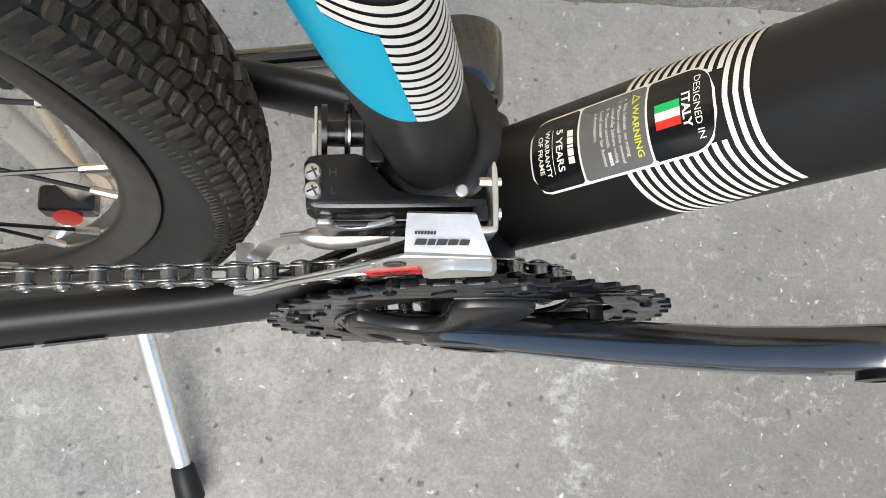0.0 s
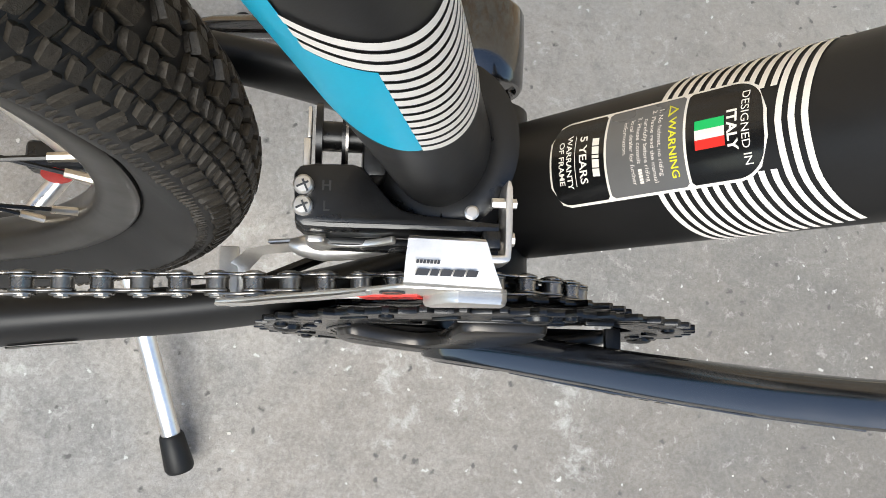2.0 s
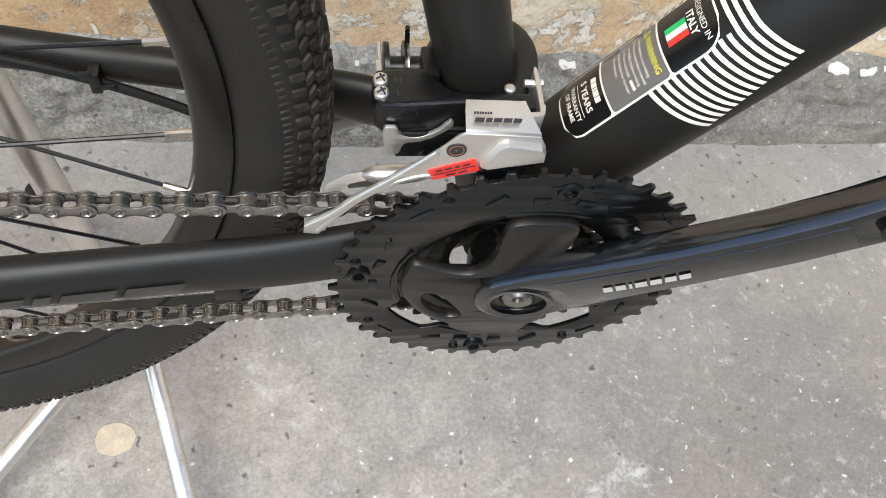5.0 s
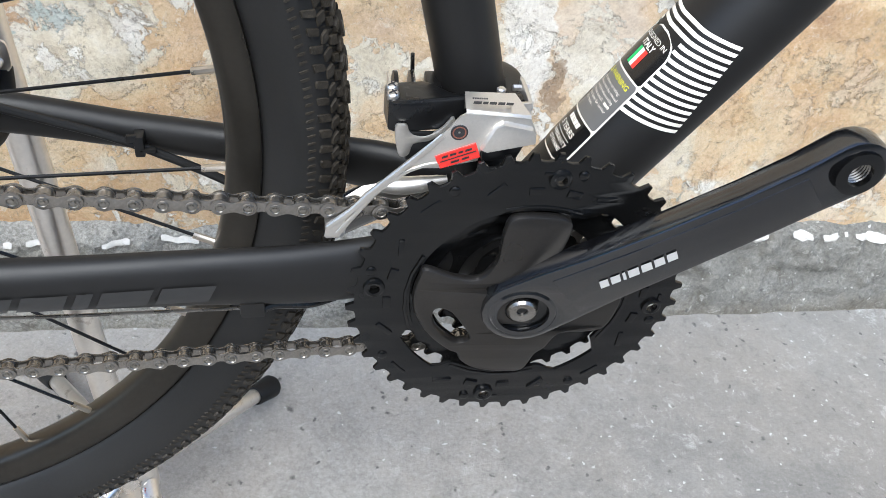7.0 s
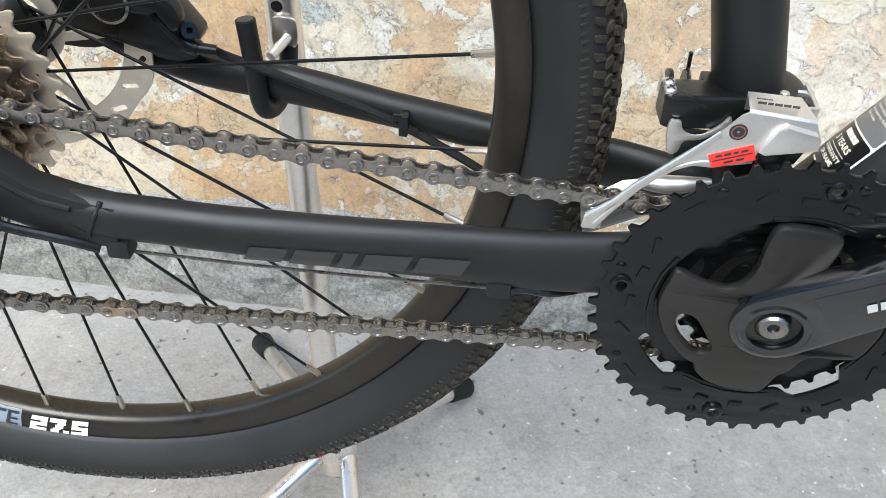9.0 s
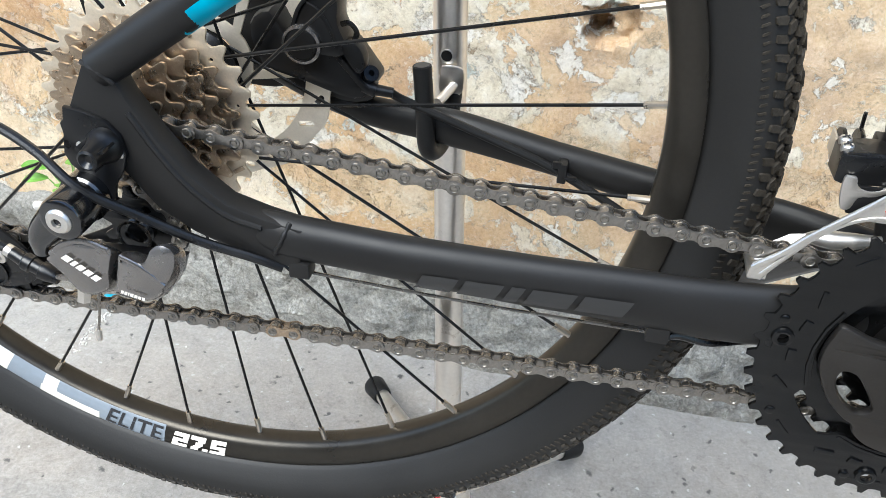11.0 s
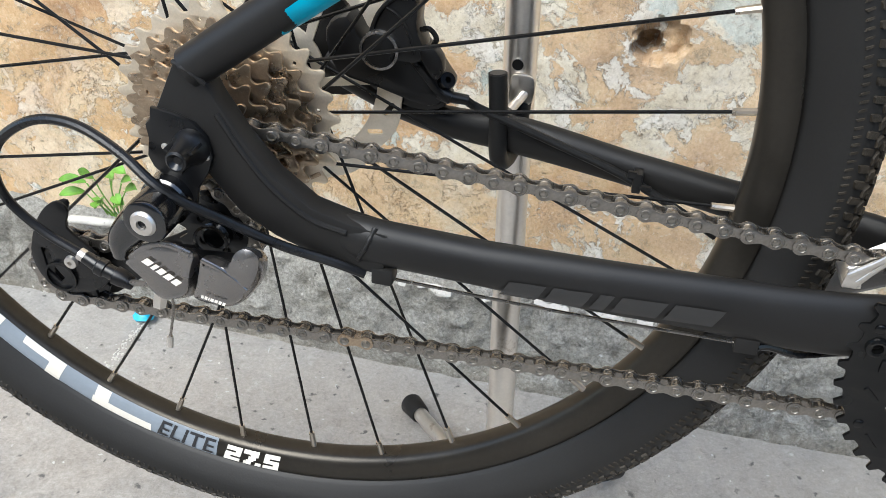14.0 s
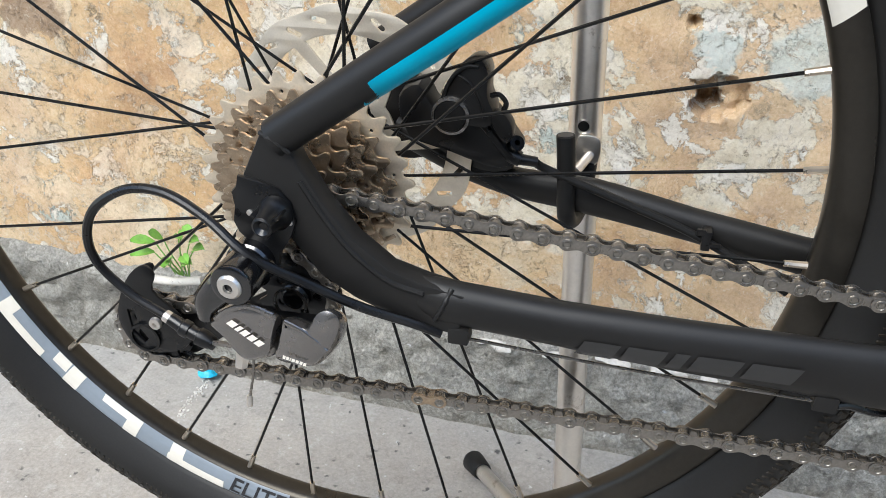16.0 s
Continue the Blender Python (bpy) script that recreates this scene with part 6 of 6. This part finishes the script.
pole = part("pole", sweep([pole_at(z) for z in (0.060, 0.3, 0.5, 0.700)], 0.0107, 32), CHROME, stand, "chromed steel tube with a row of holes")
for z in (0.507, 0.600):
    q = pole_at(z) + Vector((0.0, -0.0104, 0))
    # The tube is not cut: a black disc paints the shade inside the hole.
    part("hole", lathe([(0.0036, 0), (0.0036, 0.0006)], q, (0, -1, 0), 16), CASTBLACK, pole)
    part("hole_rim", lathe([(0.0036, 0), (0.0042, 0), (0.0042, 0.0008), (0.0036, 0.0008)], q, (0, -1, 0), 16, closed=True), CHROME, pole)
part("base_bracket", lathe([(0.0105, 0.064), (0.0185, 0.066), (0.0195, 0.070), (0.0195, 0.099), (0.0180, 0.103), (0.0105, 0.104)], (-0.2578, 0.099, 0.0), (0, 0, 1), 32), CHROME, stand, "chromed base bracket that holds the legs")
bolt_cap = part("bracket_knob", block((-0.2930, 0.0800, 0.0980), (-0.2490, 0.1020, 0.1220), 0.0050, seg=3), PLASTIC, stand, "black plastic clamp with a red end")
part("knob_face", lathe([(0.0020, 0.0), (0.0115, 0.0), (0.0115, 0.0030), (0.0100, 0.0040)], (-0.2720, 0.0800, 0.1090), (0, -0.95, 0.3), 22), RED, bolt_cap)
for root, foot in (((-0.262, 0.112, 0.086), (-0.378, 0.284, 0.013)), ((-0.250, 0.107, 0.087), (-0.150, 0.250, 0.013)), ((-0.2445, 0.088, 0.086), (-0.183, -0.144, 0.012)), ((-0.266, 0.094, 0.087), (-0.412, -0.066, 0.013))):
    root, foot = Vector(root), Vector(foot)
    d = (foot - root).normalized()
    leg = part("leg", rod(root, foot, 0.0080, 20), CHROME, stand)
    part("rubber_foot", sweep([foot - d * 0.026, foot - d * 0.024, foot + d * 0.004, foot + d * 0.007], [0.0095, 0.0105, 0.0125, 0.0110], 20), RUBBER, leg, "black rubber foot cap")
hook = part("hook", sweep(smooth_path([(-0.2838, 0.0455, 0.5165), (-0.2815, 0.0455, 0.4920), (-0.2800, 0.0460, 0.4690), (-0.2785, 0.0520, 0.4580), (-0.2760, 0.0640, 0.4545), (-0.2735, 0.0760, 0.4600), (-0.2725, 0.0850, 0.4710), (-0.2720, 0.0880, 0.4830)], 6), 0.0056, 18), RUBBER, stand, "black rubber sleeved hook under the chainstay")
part("sleeve_mouth", lathe([(0.0044, 0), (0.0044, 0.0004)], (-0.2839, 0.0455, 0.5166), (-0.1, 0, 1), 16), DARKINK, hook)
bracket = part("hook_bracket", plate([rounded([(-0.2805, 0.4830), (-0.2720, 0.4815), (-0.2660, 0.4850), (-0.2655, 0.4980), (-0.2690, 0.5015), (-0.2780, 0.5015), (-0.2805, 0.4980)], 3)], 0.0838, 0.0862, 0.0006), CHROME, stand)
part("bracket_bolt", rod((-0.2715, 0.0850, 0.4890), (-0.2780, 0.0680, 0.4840), 0.0030, 12), SILVER, bracket)

# ---- small things ----
SCRAP, CRACK_END = Vector((-0.7515, 0.358, 0)), Vector((-0.749, 0.261, 0))

def leaf_mesh(bm, base, tip, width, up):
    base, tip, up = Vector(base), Vector(tip), Vector(up)
    d = tip - base
    side = d.cross(up).normalized() * width
    rows = []
    for k in range(7):
        u = k / 6
        w = math.sin(math.pi * min(1, u * 0.92 + 0.06)) ** 0.8
        mid = base + d * u + up * 0.18 * d.length * math.sin(math.pi * u)
        rows.append([bm.verts.new(mid - side * w + up * 0.004), bm.verts.new(mid), bm.verts.new(mid + side * w + up * 0.004)])
    for a, b in zip(rows, rows[1:]):
        for k in range(2):
            bm.faces.new((a[k], a[k + 1], b[k + 1], b[k]))


weed = thing("weed", (-0.800, 0.378, 0.140), "small green weed growing from the top of the footing", "plant")
rnd = random.Random(4)
for k in range(12):
    a, h = rnd.uniform(0, 6.28), rnd.uniform(0.024, 0.084)
    root = Vector((-0.776 + rnd.uniform(-0.014, 0.014), 0.372, 0.142))
    knee = root + Vector((0.022 * math.cos(a), -0.012 - 0.010 * abs(math.sin(a)), h))
    stem = part("stem", sweep(smooth_path([root, root.lerp(knee, 0.6) + Vector((0, -0.004, 0.004)), knee], 4), 0.0008, 6), LEAF, weed)
    bm = bmesh.new()
    leaf_mesh(bm, knee, knee + Vector((0.026 * math.cos(a), -0.012, rnd.uniform(-0.004, 0.016))), 0.0068, Vector((0, -0.5, 0.85)).normalized())
    part("leaf", bm, LEAF, stem)
lump = smooth_path([(-0.828, 0.362, 0.134), (-0.805, 0.358, 0.1395), (-0.775, 0.356, 0.1425), (-0.742, 0.362, 0.1460)], 6)
solid("mortar_lump", sweep(lump, [0.0052 + 0.0016 * noise.noise(q * 60) for q in lump], 12), WHITEPAINT, "rounded white painted lump of mortar on the footing", "debris")
bm = bmesh.new()
bmesh.ops.create_icosphere(bm, subdivisions=2, radius=0.011)
for v in bm.verts:
    v.co = Vector((v.co.x * 1.2, v.co.y, v.co.z * 0.6)) * (1 + 0.35 * noise.noise(v.co * 260)) + Vector((SCRAP.x, SCRAP.y, 0.006))
solid("plastic_scrap", bm, BLUESCRAP, "crumpled scrap of blue plastic on the pavement", "litter")


def chip(bm, x, y, r, rnd):
    """One flat flake of paint or mortar on the ground."""
    n = rnd.randint(4, 6)
    a0 = rnd.uniform(0, 6.28)
    z = 0.004 * noise.noise(Vector((x * 2.3, y * 2.3, 0))) + 0.0015 * noise.noise(Vector((x * 9, y * 9, 3))) - 0.004
    ring = [(x + r * rnd.uniform(0.6, 1.2) * math.cos(a0 + 6.283 * k / n), y + r * rnd.uniform(0.6, 1.2) * math.sin(a0 + 6.283 * k / n)) for k in range(n)]
    low = [bm.verts.new((px, py, z - 0.0005)) for px, py in ring]
    high = [bm.verts.new((x + (px - x) * 0.8, y + (py - y) * 0.8, z + 0.0004 + r * 0.30)) for px, py in ring]
    bm.faces.new(high)
    for k in range(n):
        bm.faces.new((low[k], low[(k + 1) % n], high[(k + 1) % n], high[k]))


rnd = random.Random(11)
bm = bmesh.new()
for k in range(55):
    x, y = rnd.uniform(-1.0, 0.9), rnd.uniform(-0.35, 0.345)
    chip(bm, x, y, rnd.choice((0.0010, 0.0012, 0.0015, 0.0018, 0.0026)), rnd)
solid("paint_chips", bm, WHITEPAINT, "scattered white flakes of paint and mortar on the pavement", "debris", "stuff", at=(0, 0, 0))
bm = bmesh.new()
for k in range(90):
    u = rnd.random()
    q = SCRAP.lerp(CRACK_END, u)
    chip(bm, q.x + rnd.gauss(0, 0.003), q.y + rnd.gauss(0, 0.003), rnd.uniform(0.0008, 0.0024), rnd)
solid("joint_crumbs", bm, WHITEPAINT, "crumbly white mortar along a joint in the pavement", "debris", "stuff", at=(0, 0, 0))
bm = bmesh.new()
ring = [(-0.2813 + 0.0185 * (1 + 0.12 * noise.noise(Vector((math.cos(a) * 2, math.sin(a) * 2, 5)))) * math.cos(a), 0.0234 + 0.0160 * (1 + 0.14 * noise.noise(Vector((math.cos(a) * 2, math.sin(a) * 2, 9)))) * math.sin(a)) for a in (2 * math.pi * k / 40 for k in range(40))]


def ground_z(x, y):
    return 0.004 * noise.noise(Vector((x * 2.3, y * 2.3, 0))) + 0.0015 * noise.noise(Vector((x * 9, y * 9, 3))) - 0.004


low = [bm.verts.new((x, y, ground_z(x, y) - 0.0005)) for x, y in ring]
high = [bm.verts.new((-0.2813 + (x + 0.2813) * 0.96, 0.0234 + (y - 0.0234) * 0.96, ground_z(x, y) + 0.0009)) for x, y in ring]
bm.faces.new(high)
for k in range(40):
    bm.faces.new((low[k], low[(k + 1) % 40], high[(k + 1) % 40], high[k]))
solid("dried_splash", bm, STAIN, "round pale tan splash of dried mortar on the pavement", "stain")
